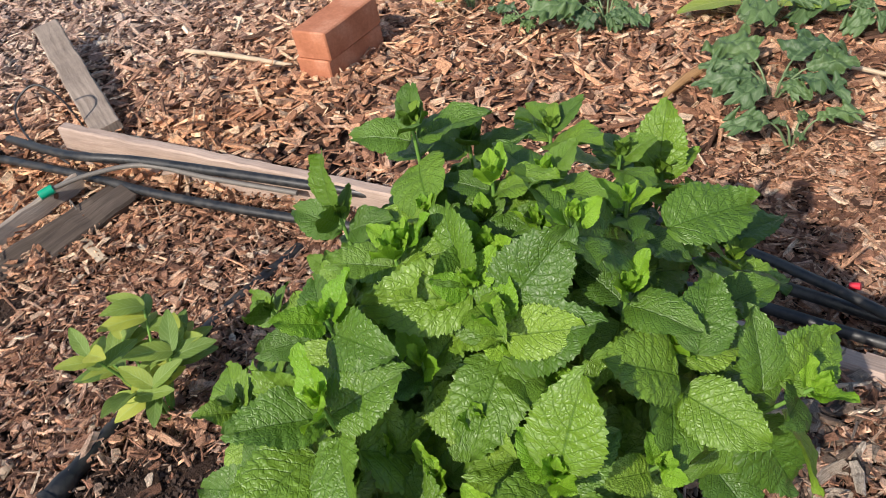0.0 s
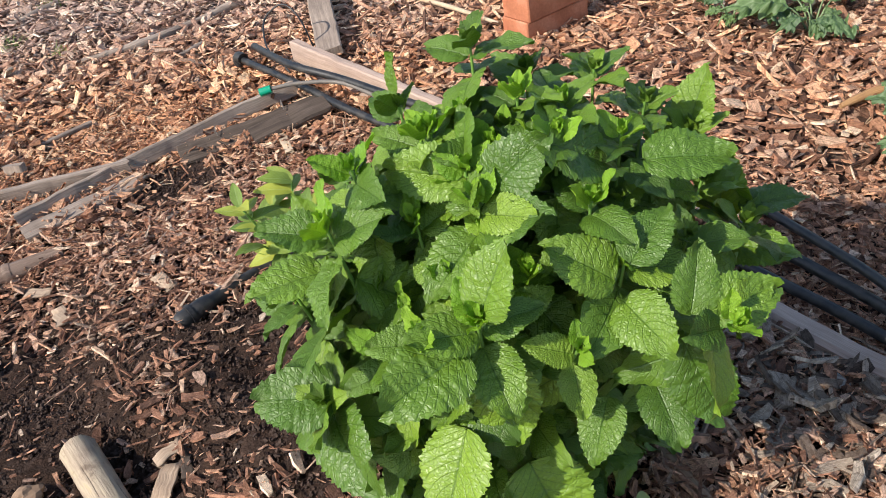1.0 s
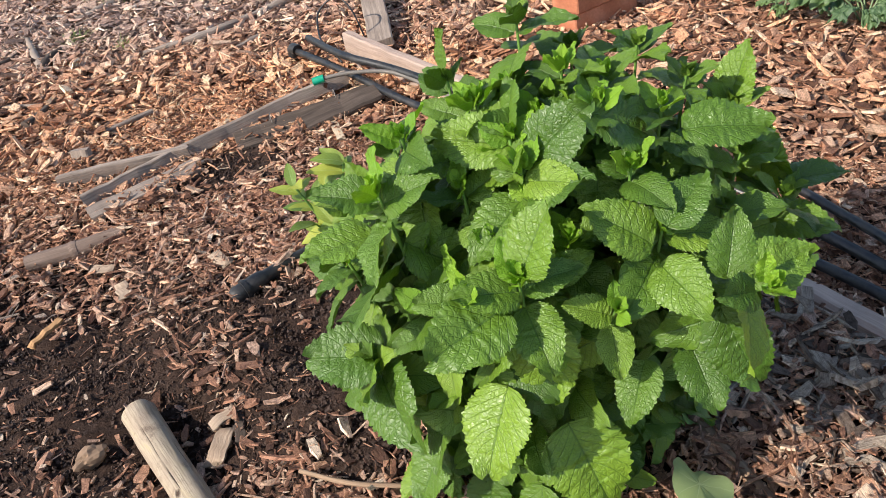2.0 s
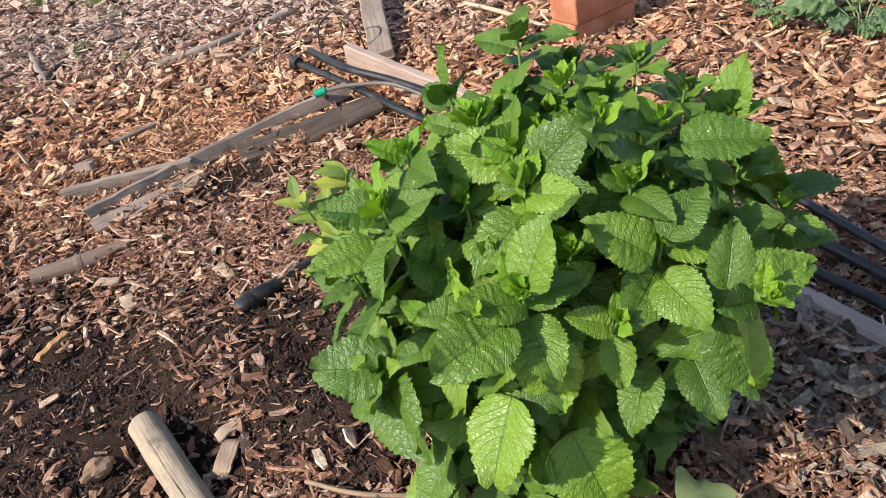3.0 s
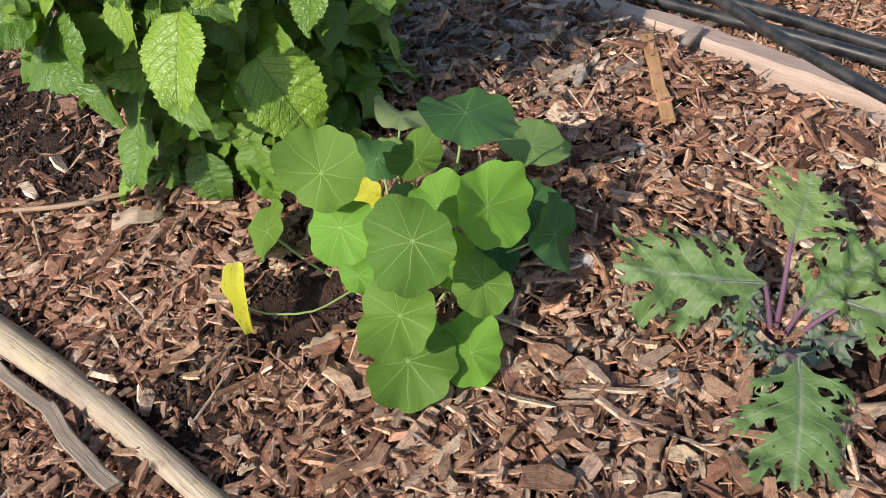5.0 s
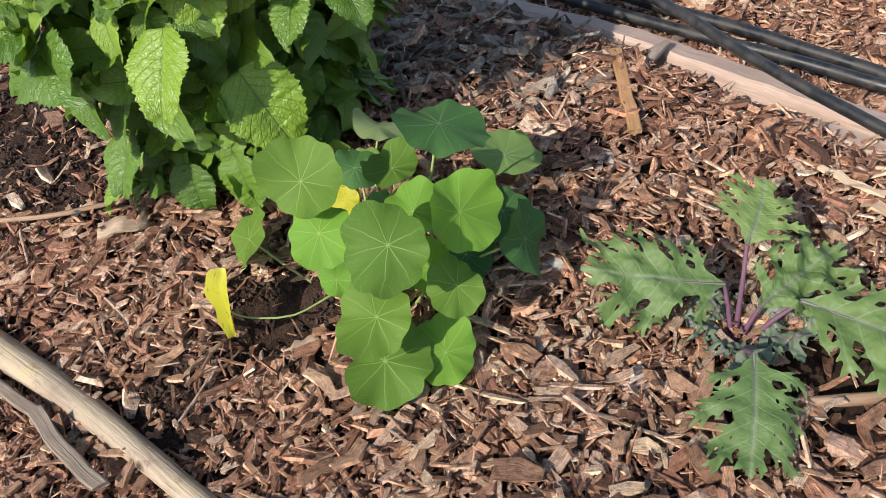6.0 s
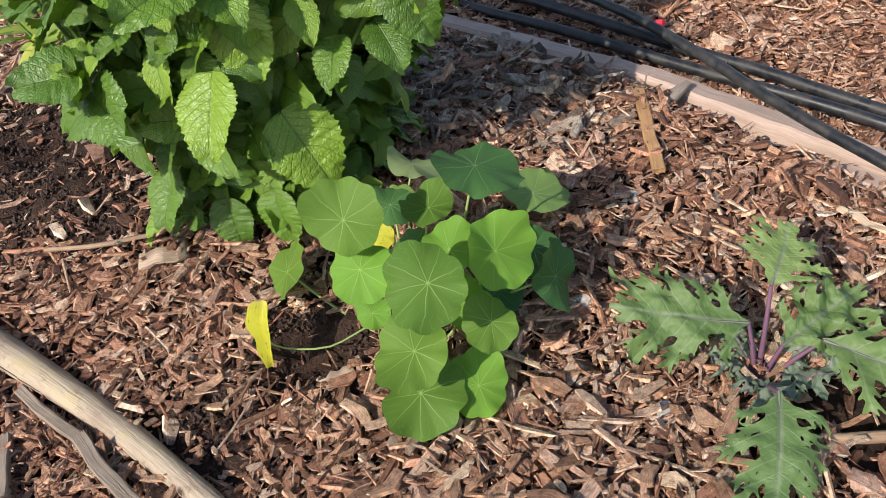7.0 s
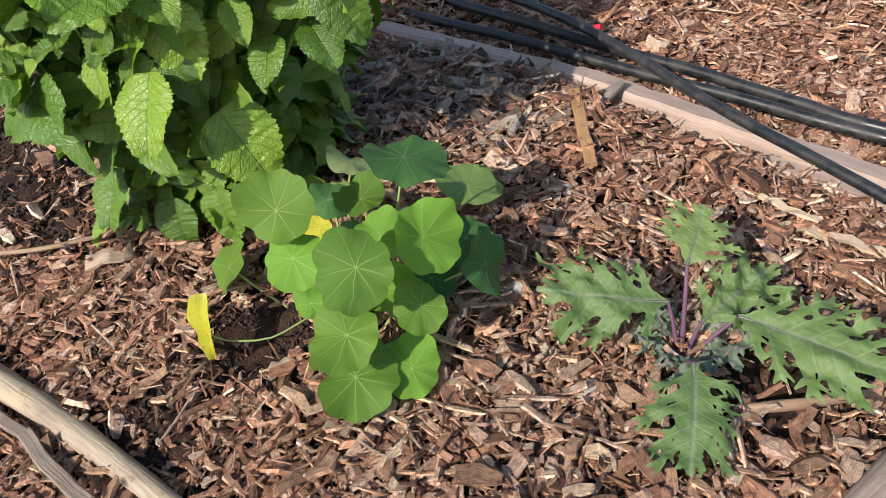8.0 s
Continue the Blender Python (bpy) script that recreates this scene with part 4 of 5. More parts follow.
MORE_BROAD = [(0.052, 0.440, 0.490, 0.097, 0.479, 0.448, 0.85), (-0.022, 0.432, 0.465, -0.035, 0.480, 0.492, 0.85), (-0.021, 0.425, 0.458, -0.088, 0.420, 0.460, 0.80),
              (0.004, 0.419, 0.449, 0.048, 0.438, 0.494, 0.85), (0.006, 0.404, 0.423, 0.060, 0.391, 0.452, 0.85), (0.125, 0.473, 0.462, 0.188, 0.500, 0.455, 0.75),
              (0.142, 0.603, 0.415, 0.152, 0.630, 0.468, 0.80), (-0.129, 0.522, 0.472, -0.130, 0.530, 0.518, 0.85), (0.053, 0.325, 0.210, 0.094, 0.308, 0.133, 0.95),
              (-0.117, 0.328, 0.090, -0.136, 0.280, 0.062, 0.90), (-0.045, 0.318, 0.095, -0.038, 0.304, 0.036, 0.90), (0.117, 0.369, 0.273, 0.117, 0.325, 0.240, 0.80),
              (-0.130, 0.361, 0.410, -0.165, 0.372, 0.452, 0.95), (0.181, 0.394, 0.368, 0.178, 0.432, 0.408, 0.75), (-0.118, 0.343, 0.350, -0.115, 0.260, 0.362, 0.95)]
LAST_BROAD = [(-0.139, 0.347, 0.389, -0.185, 0.300, 0.388, 0.90), (0.198, 0.597, 0.337, 0.255, 0.612, 0.345, 0.75), (0.180, 0.602, 0.320, 0.174, 0.636, 0.375, 0.85),
              (0.186, 0.583, 0.300, 0.252, 0.580, 0.298, 0.75), (0.020, 0.315, 0.110, 0.035, 0.298, 0.050, 0.90),
              (-0.085, 0.305, 0.150, -0.100, 0.268, 0.100, 0.95)]
broad = []
for i, (a, b, c, d, e, f, w) in enumerate(BROAD + MORE_BROAD + LAST_BROAD):
    p, q = Vector((a, b, c)), Vector((d, e, f))
    ln = (q - p).length * 1.06
    view = Vector((-0.3 + 0.35 * math.sin(i * 2.4), -0.50 + 0.30 * math.cos(i * 1.7), 1.0)) + 0.45 * Vector((q.x - HEART.x, q.y - HEART.y, 0)).normalized()
    way = (q - p).normalized()
    bent = (0.12, 0.24)[i % 2]
    way = way + bent * (view - way * view.dot(way)).normalized()
    broad.append((BALM_LEAVES[i % 2], leaf_pose(p, way, view, ln / math.hypot(1, bent), w * 1.2), p, balm))
# the sunny side's leaves are parts of their own; the shaded rest is joined
leaves.sort(key=lambda l: -(l[2].z * 1.0 - l[2].y * 0.9 + 0.1 * l[2].x))
for me, m, _, stem in broad + leaves[:284]:
    piece("leaf", me, Matrix.Translation(-BALM0) @ m, stem)


def joined(name, items, parent, origin, mat, label=""):
    """Many leaf sheets as one mesh."""
    V, F, U, n = [], [], [], 0
    for me, m, _, stem in items:
        me = PLAIN_LEAF[me]
        co = np.empty(len(me.vertices) * 3, np.float32)
        me.vertices.foreach_get("co", co)
        co = co.reshape(-1, 3)
        mm = np.array(m)
        V.append(co @ mm[:3, :3].T + mm[:3, 3] - np.array(origin))
        fi = np.empty(len(me.loops), np.int32)
        me.loops.foreach_get("vertex_index", fi)
        F.append(fi.reshape(-1, 4) + n)
        uv = np.empty(len(me.loops) * 2, np.float32)
        me.uv_layers[0].data.foreach_get("uv", uv)
        U.append(uv)
        n += len(co)
    me = bpy.data.meshes.new(name)
    me.from_pydata(np.concatenate(V).tolist(), [], np.concatenate(F).tolist())
    me.uv_layers.new(name="UVMap").data.foreach_set("uv", np.concatenate(U))
    ob = finish(new(name, me), mat)
    ob.parent = parent
    return tagged(ob, label, kind="stuff")


BALM_REST = leaf_mat("balm_inner_leaf", [(0.1, (0.060, 0.132, 0.012)), (0.45, (0.102, 0.198, 0.016)), (0.75, (0.160, 0.275, 0.022)), (1.0, (0.245, 0.375, 0.036))], (0.034, 0.090, 0.006), rough=0.44, thin=0.13, per_object=False)
joined("foliage", leaves[284:], balm, BALM0, BALM_REST)


# ---- nasturtium ----
NB = Vector((0.20, 0.205, gz(0.20, 0.205)))
nast = thing("nasturtium", "nasturtium with round shield-shaped leaves on thin pale stalks in the mulch", "flower plant", NB)
KIND = {"g": NAST, "l": NAST_LIGHT, "b": NAST_SHADE, "y": NAST_YELLOW, "p": NAST_PALE, "m": NAST_MID}
# place of the hub, way that the face looks, radius, tint (b has shade painted in)
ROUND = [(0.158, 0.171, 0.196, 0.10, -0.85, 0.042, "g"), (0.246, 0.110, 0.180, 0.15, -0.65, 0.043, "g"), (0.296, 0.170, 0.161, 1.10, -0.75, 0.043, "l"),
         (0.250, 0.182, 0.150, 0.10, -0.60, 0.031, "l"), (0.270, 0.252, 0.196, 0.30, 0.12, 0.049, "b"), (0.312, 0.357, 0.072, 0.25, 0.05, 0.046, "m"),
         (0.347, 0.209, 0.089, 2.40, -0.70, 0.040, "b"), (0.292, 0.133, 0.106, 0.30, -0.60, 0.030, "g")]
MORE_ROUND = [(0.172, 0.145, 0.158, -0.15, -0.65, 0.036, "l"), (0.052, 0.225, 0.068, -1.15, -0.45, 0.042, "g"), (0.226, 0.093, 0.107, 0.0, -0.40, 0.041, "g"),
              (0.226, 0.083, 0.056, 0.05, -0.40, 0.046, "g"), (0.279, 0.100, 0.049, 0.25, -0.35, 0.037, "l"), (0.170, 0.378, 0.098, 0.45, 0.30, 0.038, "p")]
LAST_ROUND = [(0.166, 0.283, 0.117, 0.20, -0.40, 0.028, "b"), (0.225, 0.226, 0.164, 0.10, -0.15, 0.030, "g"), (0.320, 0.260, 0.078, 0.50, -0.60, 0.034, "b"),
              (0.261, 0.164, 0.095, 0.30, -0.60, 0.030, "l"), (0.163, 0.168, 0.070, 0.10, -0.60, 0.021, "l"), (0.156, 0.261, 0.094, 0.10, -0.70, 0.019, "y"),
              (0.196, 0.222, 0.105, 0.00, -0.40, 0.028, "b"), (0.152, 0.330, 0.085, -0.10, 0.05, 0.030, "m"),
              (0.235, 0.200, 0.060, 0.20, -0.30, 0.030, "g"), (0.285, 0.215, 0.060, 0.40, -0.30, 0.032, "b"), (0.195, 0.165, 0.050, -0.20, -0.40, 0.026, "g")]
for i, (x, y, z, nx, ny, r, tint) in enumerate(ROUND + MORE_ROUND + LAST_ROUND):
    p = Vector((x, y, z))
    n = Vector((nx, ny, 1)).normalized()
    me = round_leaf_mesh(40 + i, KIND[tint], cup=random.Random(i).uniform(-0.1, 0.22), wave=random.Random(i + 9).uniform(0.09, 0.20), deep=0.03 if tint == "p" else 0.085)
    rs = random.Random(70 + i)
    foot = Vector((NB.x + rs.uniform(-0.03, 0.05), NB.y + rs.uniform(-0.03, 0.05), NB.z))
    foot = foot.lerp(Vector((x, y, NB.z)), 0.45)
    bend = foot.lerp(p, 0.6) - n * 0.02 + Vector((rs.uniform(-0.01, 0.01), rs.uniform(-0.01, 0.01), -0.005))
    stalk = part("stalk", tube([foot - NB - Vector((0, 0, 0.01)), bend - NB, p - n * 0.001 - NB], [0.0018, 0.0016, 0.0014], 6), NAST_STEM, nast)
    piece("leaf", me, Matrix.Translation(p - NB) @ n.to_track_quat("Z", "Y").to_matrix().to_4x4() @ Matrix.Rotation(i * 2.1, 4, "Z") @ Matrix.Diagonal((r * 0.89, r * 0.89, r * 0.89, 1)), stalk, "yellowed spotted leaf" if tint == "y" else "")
# yellow withered leaf hanging by its stalk
me = oblong_leaf_mesh(3, NAST_YELLOW, 0.25, 0.10, 0.55, 28, 8, 0.40)
piece("leaf", me, leaf_pose(Vector((0.052, 0.160, 0.094)) - NB, (-0.002, -0.032, -0.062), (-0.30, -0.85, 0.35), 0.078, 0.80), nast, "yellowed curled leaf")
part("stalk", tube([Vector(p) - NB for p in ((0.052, 0.142, 0.050), (0.066, 0.145, 0.036), (0.110, 0.158, 0.026), (0.155, 0.19, 0.03), (0.18, 0.205, 0.01))], 0.0012, 6), NAST_STEM, nast)


# ---- kale ----
KB = Vector((0.548, 0.172, gz(0.548, 0.172)))
kale = thing("kale", "young kale with frilled grey-green lobed leaves and purple stalks", "vegetable plant", KB)
# foot of the blade, tip, face, width to length, seed
KLEAVES = [(0.530, 0.180, 0.062, 0.408, 0.166, 0.088, 0.84, 1), (0.547, 0.196, 0.098, 0.574, 0.250, 0.128, 1.32, 2), (0.562, 0.168, 0.045, 0.642, 0.235, 0.065, 0.88, 3),
           (0.598, 0.172, 0.050, 0.716, 0.082, 0.085, 0.72, 4), (0.546, 0.098, 0.066, 0.542, 0.0, 0.046, 0.97, 5)]
for a, b, c, d, e, f, w, seed in KLEAVES:
    p, q = Vector((a, b, c)), Vector((d, e, f))
    ln = (q - p).length
    face = Vector((0.1, -0.45, 1.0))
    ys = (q - p).normalized()
    zs = (face - ys * face.dot(ys)).normalized()
    rib = [KB + Vector((p.x - KB.x, p.y - KB.y, 0)) * 0.22 - Vector((0, 0, 0.006)), KB.lerp(p, 0.55) - Vector((0, 0, 0.006)), p, p + ys * ln * 0.22 - zs * (0.0058 * ln + 0.0012), p + ys * ln * 0.55 - zs * (0.0363 * ln + 0.0012)]
    stalk = part("stalk", tube([r - KB for r in rib[:3]], [0.0032, 0.0024, 0.0018], 8), KALE_STEM, kale, "purple stalk")
    part("midrib", tube([r - KB for r in rib[2:]], [0.0015, 0.0007, 0.0003], 6), KALE_RIB, stalk, "grey-green midrib")
    piece("leaf", kale_leaf_mesh(seed, KALE, (5, 4, 5, 5, 5)[seed - 1], arch=0.12, frill=(0.045, 0.04, 0.075, 0.032, 0.032)[seed - 1], cells=130, fine=(1.0, 0.9, 0.7, 1.1, 1.0)[seed - 1]), leaf_pose(p - KB, q - p, face, ln, w), stalk)
for i in range(9):
    a = i * 2.4
    w = Vector((math.cos(a), math.sin(a), 0.8))
    up = w.normalized() * (0.014 + 0.006 * (i % 3))
    young = part("young_stalk", tube([(0, -0.005, 0.0), up * 0.6, up], [0.0024, 0.0019, 0.0012], 6), KALE_STEM, kale, "purple young stalk")
    piece("heart_leaf", kale_leaf_mesh(50 + i, KALE_DARK, 3, 0.40, 0.12, 0.1, 0.12, cells=50), leaf_pose(up, w, Vector((0, 0, 1)) - w * 0.3, 0.032 + 0.012 * (i % 3), 1.1), young)


# ---- sage-like herb beside the lemon balm ----
SB = Vector((-0.485, 0.70, gz(-0.485, 0.70)))
sage = thing("sage", "small sage plant with oblong yellow-green leaves beside the black pipe", "herb plant", SB, group="herbs")
SAGE_LEAVES = [oblong_leaf_mesh(i, SAGE, 0.19 + 0.02 * (i % 3), 0.15 + 0.1 * (i % 3), 0.25) for i in range(5)]
rs = random.Random(8)
for i in range(9):
    a = i * 2.4 + 0.5
    tip = Vector((0.045 * math.cos(a), 0.045 * math.sin(a), rs.uniform(0.09, 0.16))) * 1.1
    stem = part("stem", tube([(0, 0, -0.01), tip * 0.5 + Vector((0, 0, 0.01)), tip], [0.003, 0.0024, 0.0015], 6), BALM_STEM, sage)
    for h in range(6):
        b = rs.uniform(0, 6.28) + h * 1.6
        at = tip * (1 - 0.09 * (h // 2))
        way = Vector((math.cos(b), math.sin(b), 0.7 - 0.35 * (h // 2)))
        piece("leaf", rs.choice(SAGE_LEAVES), leaf_pose(at, way, (0, -0.3, 1), rs.uniform(0.04, 0.062), 1.15), stem)


# ---- brassicas beyond the edging ----
FAR_LEAVES = [kale_leaf_mesh(70 + i, FAR_KALE, 2, 0.34 + 0.05 * (i % 3), 0.30, 0.6, 0.13, cells=52, fine=1.7) for i in range(5)]
YEL_LEAVES = [oblong_leaf_mesh(80 + i, FAR_YELLOW, 0.30, 0.3, 0.15) for i in range(3)]


def brassica(at, size, count, seed, label, meshes, flat=0.3):
    r = random.Random(seed)
    ob = thing("brassica_plant", label, "vegetable plant", (at[0], at[1], gz(*at)), group="plants along the path")
    for i in range(count):
        a = i * 2.4 + r.uniform(-0.3, 0.3)
        reach = size * r.choice((0.45, 0.6, 0.8, 1.15, 1.3)) * r.uniform(0.85, 1.1)
        rise = r.uniform(flat * 0.6, flat * 1.8)
        way = Vector((math.cos(a), math.sin(a), rise))
        p = Vector((math.cos(a) * reach * 0.35, math.sin(a) * reach * 0.35, 0.02 + reach * 0.35 * rise + 0.02))
        stalk = part("stalk", tube([(0, 0, -0.01), p * 0.6 + Vector((0, 0, 0.01)), p], [0.003, 0.0022, 0.0016], 6), FAR_STEM, ob)
        piece("leaf", r.choice(meshes), leaf_pose(p, way, (r.uniform(-0.3, 0.3), -0.25 + r.uniform(-0.3, 0.3), 1), reach * r.uniform(0.5, 0.75)), stalk)
    return ob


brassica((0.24, 1.78), 0.140, 12, 1, "bushy blue-green brassica with wavy leaves in chips", FAR_LEAVES)
brassica((0.06, 1.80), 0.085, 6, 2, "small blue-green brassica seedling in chips", FAR_LEAVES)
brassica((0.50, 1.25), 0.10, 5, 8, "young brassica with one broad toothed leaf in chips", FAR_LEAVES[:2], 0.5)
brassica((0.50, 1.38), 0.135, 10, 3, "spreading blue-green brassica with drooping leaves", FAR_LEAVES)
brassica((0.58, 1.70), 0.13, 16, 4, "brassica with yellowing leaves by the path", FAR_LEAVES[:2] + YEL_LEAVES)
brassica((0.79, 1.62), 0.145, 14, 5, "dark blue-green brassica with broad leaves", FAR_LEAVES)
brassica((-0.07, 1.95), 0.09, 8, 6, "low yellow-green weed in the mulch", YEL_LEAVES, 0.5)


# ---- timber ----
def timber(name, label, category, bm, mat, at=(0, 0, 0), group=""):
    ob = part(name, bm, mat, None, label, smooth="board" not in name and "lath" not in name and "stake" not in name and "block" not in name and "strip" not in name)
    return tagged(ob, label, category, group)


timber("edging_board", "weathered brown timber board on edge along the bed", "board", plank((0.03, 0.938, -0.044), (0.452, 0.702, -0.044), 0.10, 0.044, (0.12, 0.18, 1), seed=1), EDGE_WOOD)
timber("edging_board", "pinkish weathered timber board on edge in sunlit mulch", "board", plank((0.432, 0.722, -0.046), (1.02, 0.275, -0.046), 0.10, 0.046, (0.10, 0.16, 1), seed=41, bow=-0.008), EDGE_WOOD)
timber("edging_board", "low split board sunk in mulch along the edging", "board", plank((0.66, 0.500, -0.036), (1.02, 0.222, -0.032), 0.08, 0.032, (0.0, 0.1, 1), seed=42), EDGE_WOOD)
timber("edging_board", "weathered timber board on edge, its cut end showing", "board", plank((-0.915, 1.435, 0.035), (-0.16, 1.115, -0.005), 0.115, 0.024, seed=2), EDGE_WOOD)
timber("timber_stake", "grey weathered wooden stake lying behind the board", "stake", plank((-0.872, 1.515, 0.022), (-1.185, 1.985, 0.085), 0.066, 0.022, (0.8, 0.55, 0.1), seed=3), GREY_WOOD)
LATHS = "old wooden laths along the bed"
timber("wooden_lath", "thin grey weathered wooden lath lying on edge", "lath", plank((-1.266, 0.760, 0.028), (-1.045, 0.940, 0.024), 0.034, 0.018, seed=4), GREY_WOOD, group=LATHS)
timber("wooden_lath", "long bowed grey wooden lath beside the bed", "lath", plank((-1.140, 0.712, 0.026), (-0.845, 1.300, 0.038), 0.034, 0.020, (-0.25, 0.15, 1), seed=5, bow=-0.034), GREY_WOOD, group=LATHS)
timber("wooden_lath", "dark damp wooden lath half under mulch", "lath", plank((-0.970, 1.010, 0.010), (-0.742, 1.262, 0.026), 0.050, 0.022, (-0.62, 0.45, 0.55), seed=6), DARK_WOOD, group=LATHS)
timber("wooden_lath", "short bleached lath lying flat, its end split", "lath", plank((-1.102, 0.690, 0.018), (-0.998, 0.900, 0.016), 0.040, 0.016, (-0.8, 0.5, 0.25), seed=16), GREY_WOOD, group=LATHS)
for i, t in enumerate((0.28, 0.74)):
    base = Vector((-0.975, 1.010, 0.016)).lerp(Vector((-0.755, 1.265, 0.034)), t)
    part("staple", tube([base + Vector(p) for p in ((-0.012, 0.006, 0.010), (-0.010, 0.008, 0.026), (-0.004, 0.002, 0.027), (0.004, -0.006, 0.012))], 0.0011, 6), GREY_HOSE, bpy.data.objects["wooden_lath.002"], "thin wire staple")
timber("wooden_block", "short dark damp offcut of wood under the pipes", "offcut", plank((-0.835, 1.10, 0.018), (-0.72, 1.235, 0.034), 0.05, 0.034, (-0.7, 0.6, 0.3), seed=7), DARK_WOOD)
timber("wooden_stake", "short square weathered wooden peg by the laths", "stake", plank((-1.31, 0.862, -0.03), (-1.315, 0.872, 0.040), 0.048, 0.020, (1, 0.2, 0), seed=17), GREY_WOOD)
timber("log", "pale peeled round log with a sawn end in soil", "log", tube([(-0.635, 0.318, -0.012), (-0.45, 0.226, -0.018), (-0.17, 0.10, -0.036), (0.04, -0.018, -0.022), (0.28, -0.16, -0.01)], [0.025, 0.0235, 0.0172, 0.0120, 0.010], 20, rough=0.05, seed=1), LOG_WOOD)
log_ob = bpy.data.objects["log"]
part("cut_face", tube([(-0.6358, 0.3184, -0.012), (-0.6372, 0.3191, -0.012)], [0.0235, 0.0232], 14), STRAW, log_ob, "pale sawn end")
timber("wood_strip", "long grey split strip of wood beside the log", "wood strip", plank((-0.275, 0.120, -0.034), (-0.150, 0.052, -0.024), 0.009, 0.013, (0, 0, 1), seed=2, worn=0.0008, bow=0.003, rings_of=6), DULL_WOOD)
timber("wood_strip", "grey splintered strip of wood crossing under the log", "wood strip", plank((-0.162, 0.060, -0.024), (-0.045, -0.022, -0.016), 0.010, 0.016, (0, 0.1, 1), seed=62, worn=0.0010, bow=0.005, taper=0.7, rings_of=6), DULL_WOOD)
timber("wood_strip", "brown splintered offcut in the mulch by the log", "wood strip", plank((-0.262, 0.060, -0.036), (-0.215, -0.020, -0.030), 0.010, 0.016, (0, 0, 1), seed=63, worn=0.0012, rings_of=5), DULL_WOOD)
cane = thing("bamboo_cane", "short hollow grey-brown bamboo cane with a joint", "cane", (-1.05, 0.625, 0.018 + gz(-1.05, 0.625)))
part("tube", tube([(-0.085, -0.085, 0), (-0.02, -0.022, 0)], [0.018, 0.0175], 16), CANE, cane)
part("tube", tube([(-0.018, -0.02, 0), (0.05, 0.055, 0.002)], [0.0175, 0.0165], 16), CANE, cane)
part("joint", tube([(-0.024, -0.026, 0), (-0.020, -0.022, 0), (-0.014, -0.016, 0)], [0.0186, 0.0196, 0.0184], 16), CANE, cane)
timber("bark_strip", "orange-brown splintered strip of wood on the mulch", "wood strip", plank((0.436, 0.628, 0.026), (0.458, 0.455, 0.028), 0.008, 0.016, seed=8, worn=0.001), BARK)
timber("twig", "grey knotty bit of branch by the board", "twig", tube([(0.465, 0.605, 0.008), (0.485, 0.635, 0.014), (0.505, 0.665, 0.014)], [0.011, 0.010, 0.006], 9, rough=0.15, seed=4), GREY_WOOD)
timber("twig", "thin brown twig across the chips", "twig", tube([(-0.30, 0.285, 0.035), (-0.22, 0.285, 0.045), (-0.155, 0.30, 0.05)], [0.003, 0.0035, 0.003], 7, rough=0.1, seed=5), STICK_WOOD)
timber("stick", "long brown stick under the lemon balm", "stick", tube([(0.06, 0.60, 0.015), (0.15, 0.52, 0.015), (0.27, 0.415, 0.012)], [0.008, 0.009, 0.008], 9, rough=0.1, seed=6), STICK_WOOD)
timber("straw", "dry pale straw stem on the mulch", "straw", tube([(-0.80, 1.885, 0.02), (-0.65, 1.80, 0.03), (-0.49, 1.72, 0.025)], [0.006, 0.007, 0.005], 6, seed=7), STRAW)
timber("straw", "dry pale straw stem near the brassicas", "straw", tube([(0.59, 1.475, 0.02), (0.66, 1.42, 0.03), (0.78, 1.33, 0.02)], [0.004, 0.005, 0.004], 6, seed=8), STRAW)
timber("stick", "split orange-brown stick on the path", "stick", tube([(0.31, 1.43, 0.01), (0.37, 1.475, 0.022), (0.43, 1.515, 0.02)], [0.006, 0.011, 0.012], 7, rough=0.1, seed=9), BARK)
timber("branch", "long grey-brown dead branch on the path", "branch", tube([(-1.62, 1.39, 0.015), (-1.49, 1.52, 0.02), (-1.41, 1.69, 0.02), (-1.36, 1.80, 0.025)], [0.008, 0.013, 0.010, 0.015], 9, rough=0.2, seed=10), GREY_WOOD)


timber("branch", "dark forked dead branch lying on the path", "branch", tube([(-2.167, 1.441, 0.016), (-2.031, 1.350, 0.016), (-1.905, 1.267, 0.016)], [0.008, 0.012, 0.011], 8, rough=0.2, seed=51), GREY_WOOD)
timber("branch", "short dark dead branch on the path", "branch", tube([(-1.905, 1.267, 0.016), (-1.944, 1.339, 0.016), (-1.951, 1.389, 0.016)], [0.012, 0.013, 0.009], 8, rough=0.2, seed=52), DARK_WOOD)
timber("branch", "dark damp dead branch in the path mulch", "branch", tube([(-1.625, 0.966, 0.016), (-1.636, 1.026, 0.016), (-1.664, 1.109, 0.016)], [0.014, 0.011, 0.006], 8, rough=0.2, seed=53), DARK_WOOD)
timber("branch", "grey-brown broken branch beside the grass", "branch", tube([(-2.118, 1.559, 0.016), (-2.087, 1.620, 0.016), (-2.081, 1.705, 0.016), (-2.078, 1.808, 0.016)], [0.008, 0.013, 0.015, 0.012], 8, rough=0.2, seed=54), GREY_WOOD)
timber("stick", "thin grey stick across the path chips", "stick", tube([(-1.824, 1.035, 0.016), (-1.754, 1.055, 0.016), (-1.686, 1.074, 0.016)], [0.005, 0.006, 0.004], 8, rough=0.2, seed=55), GREY_WOOD)
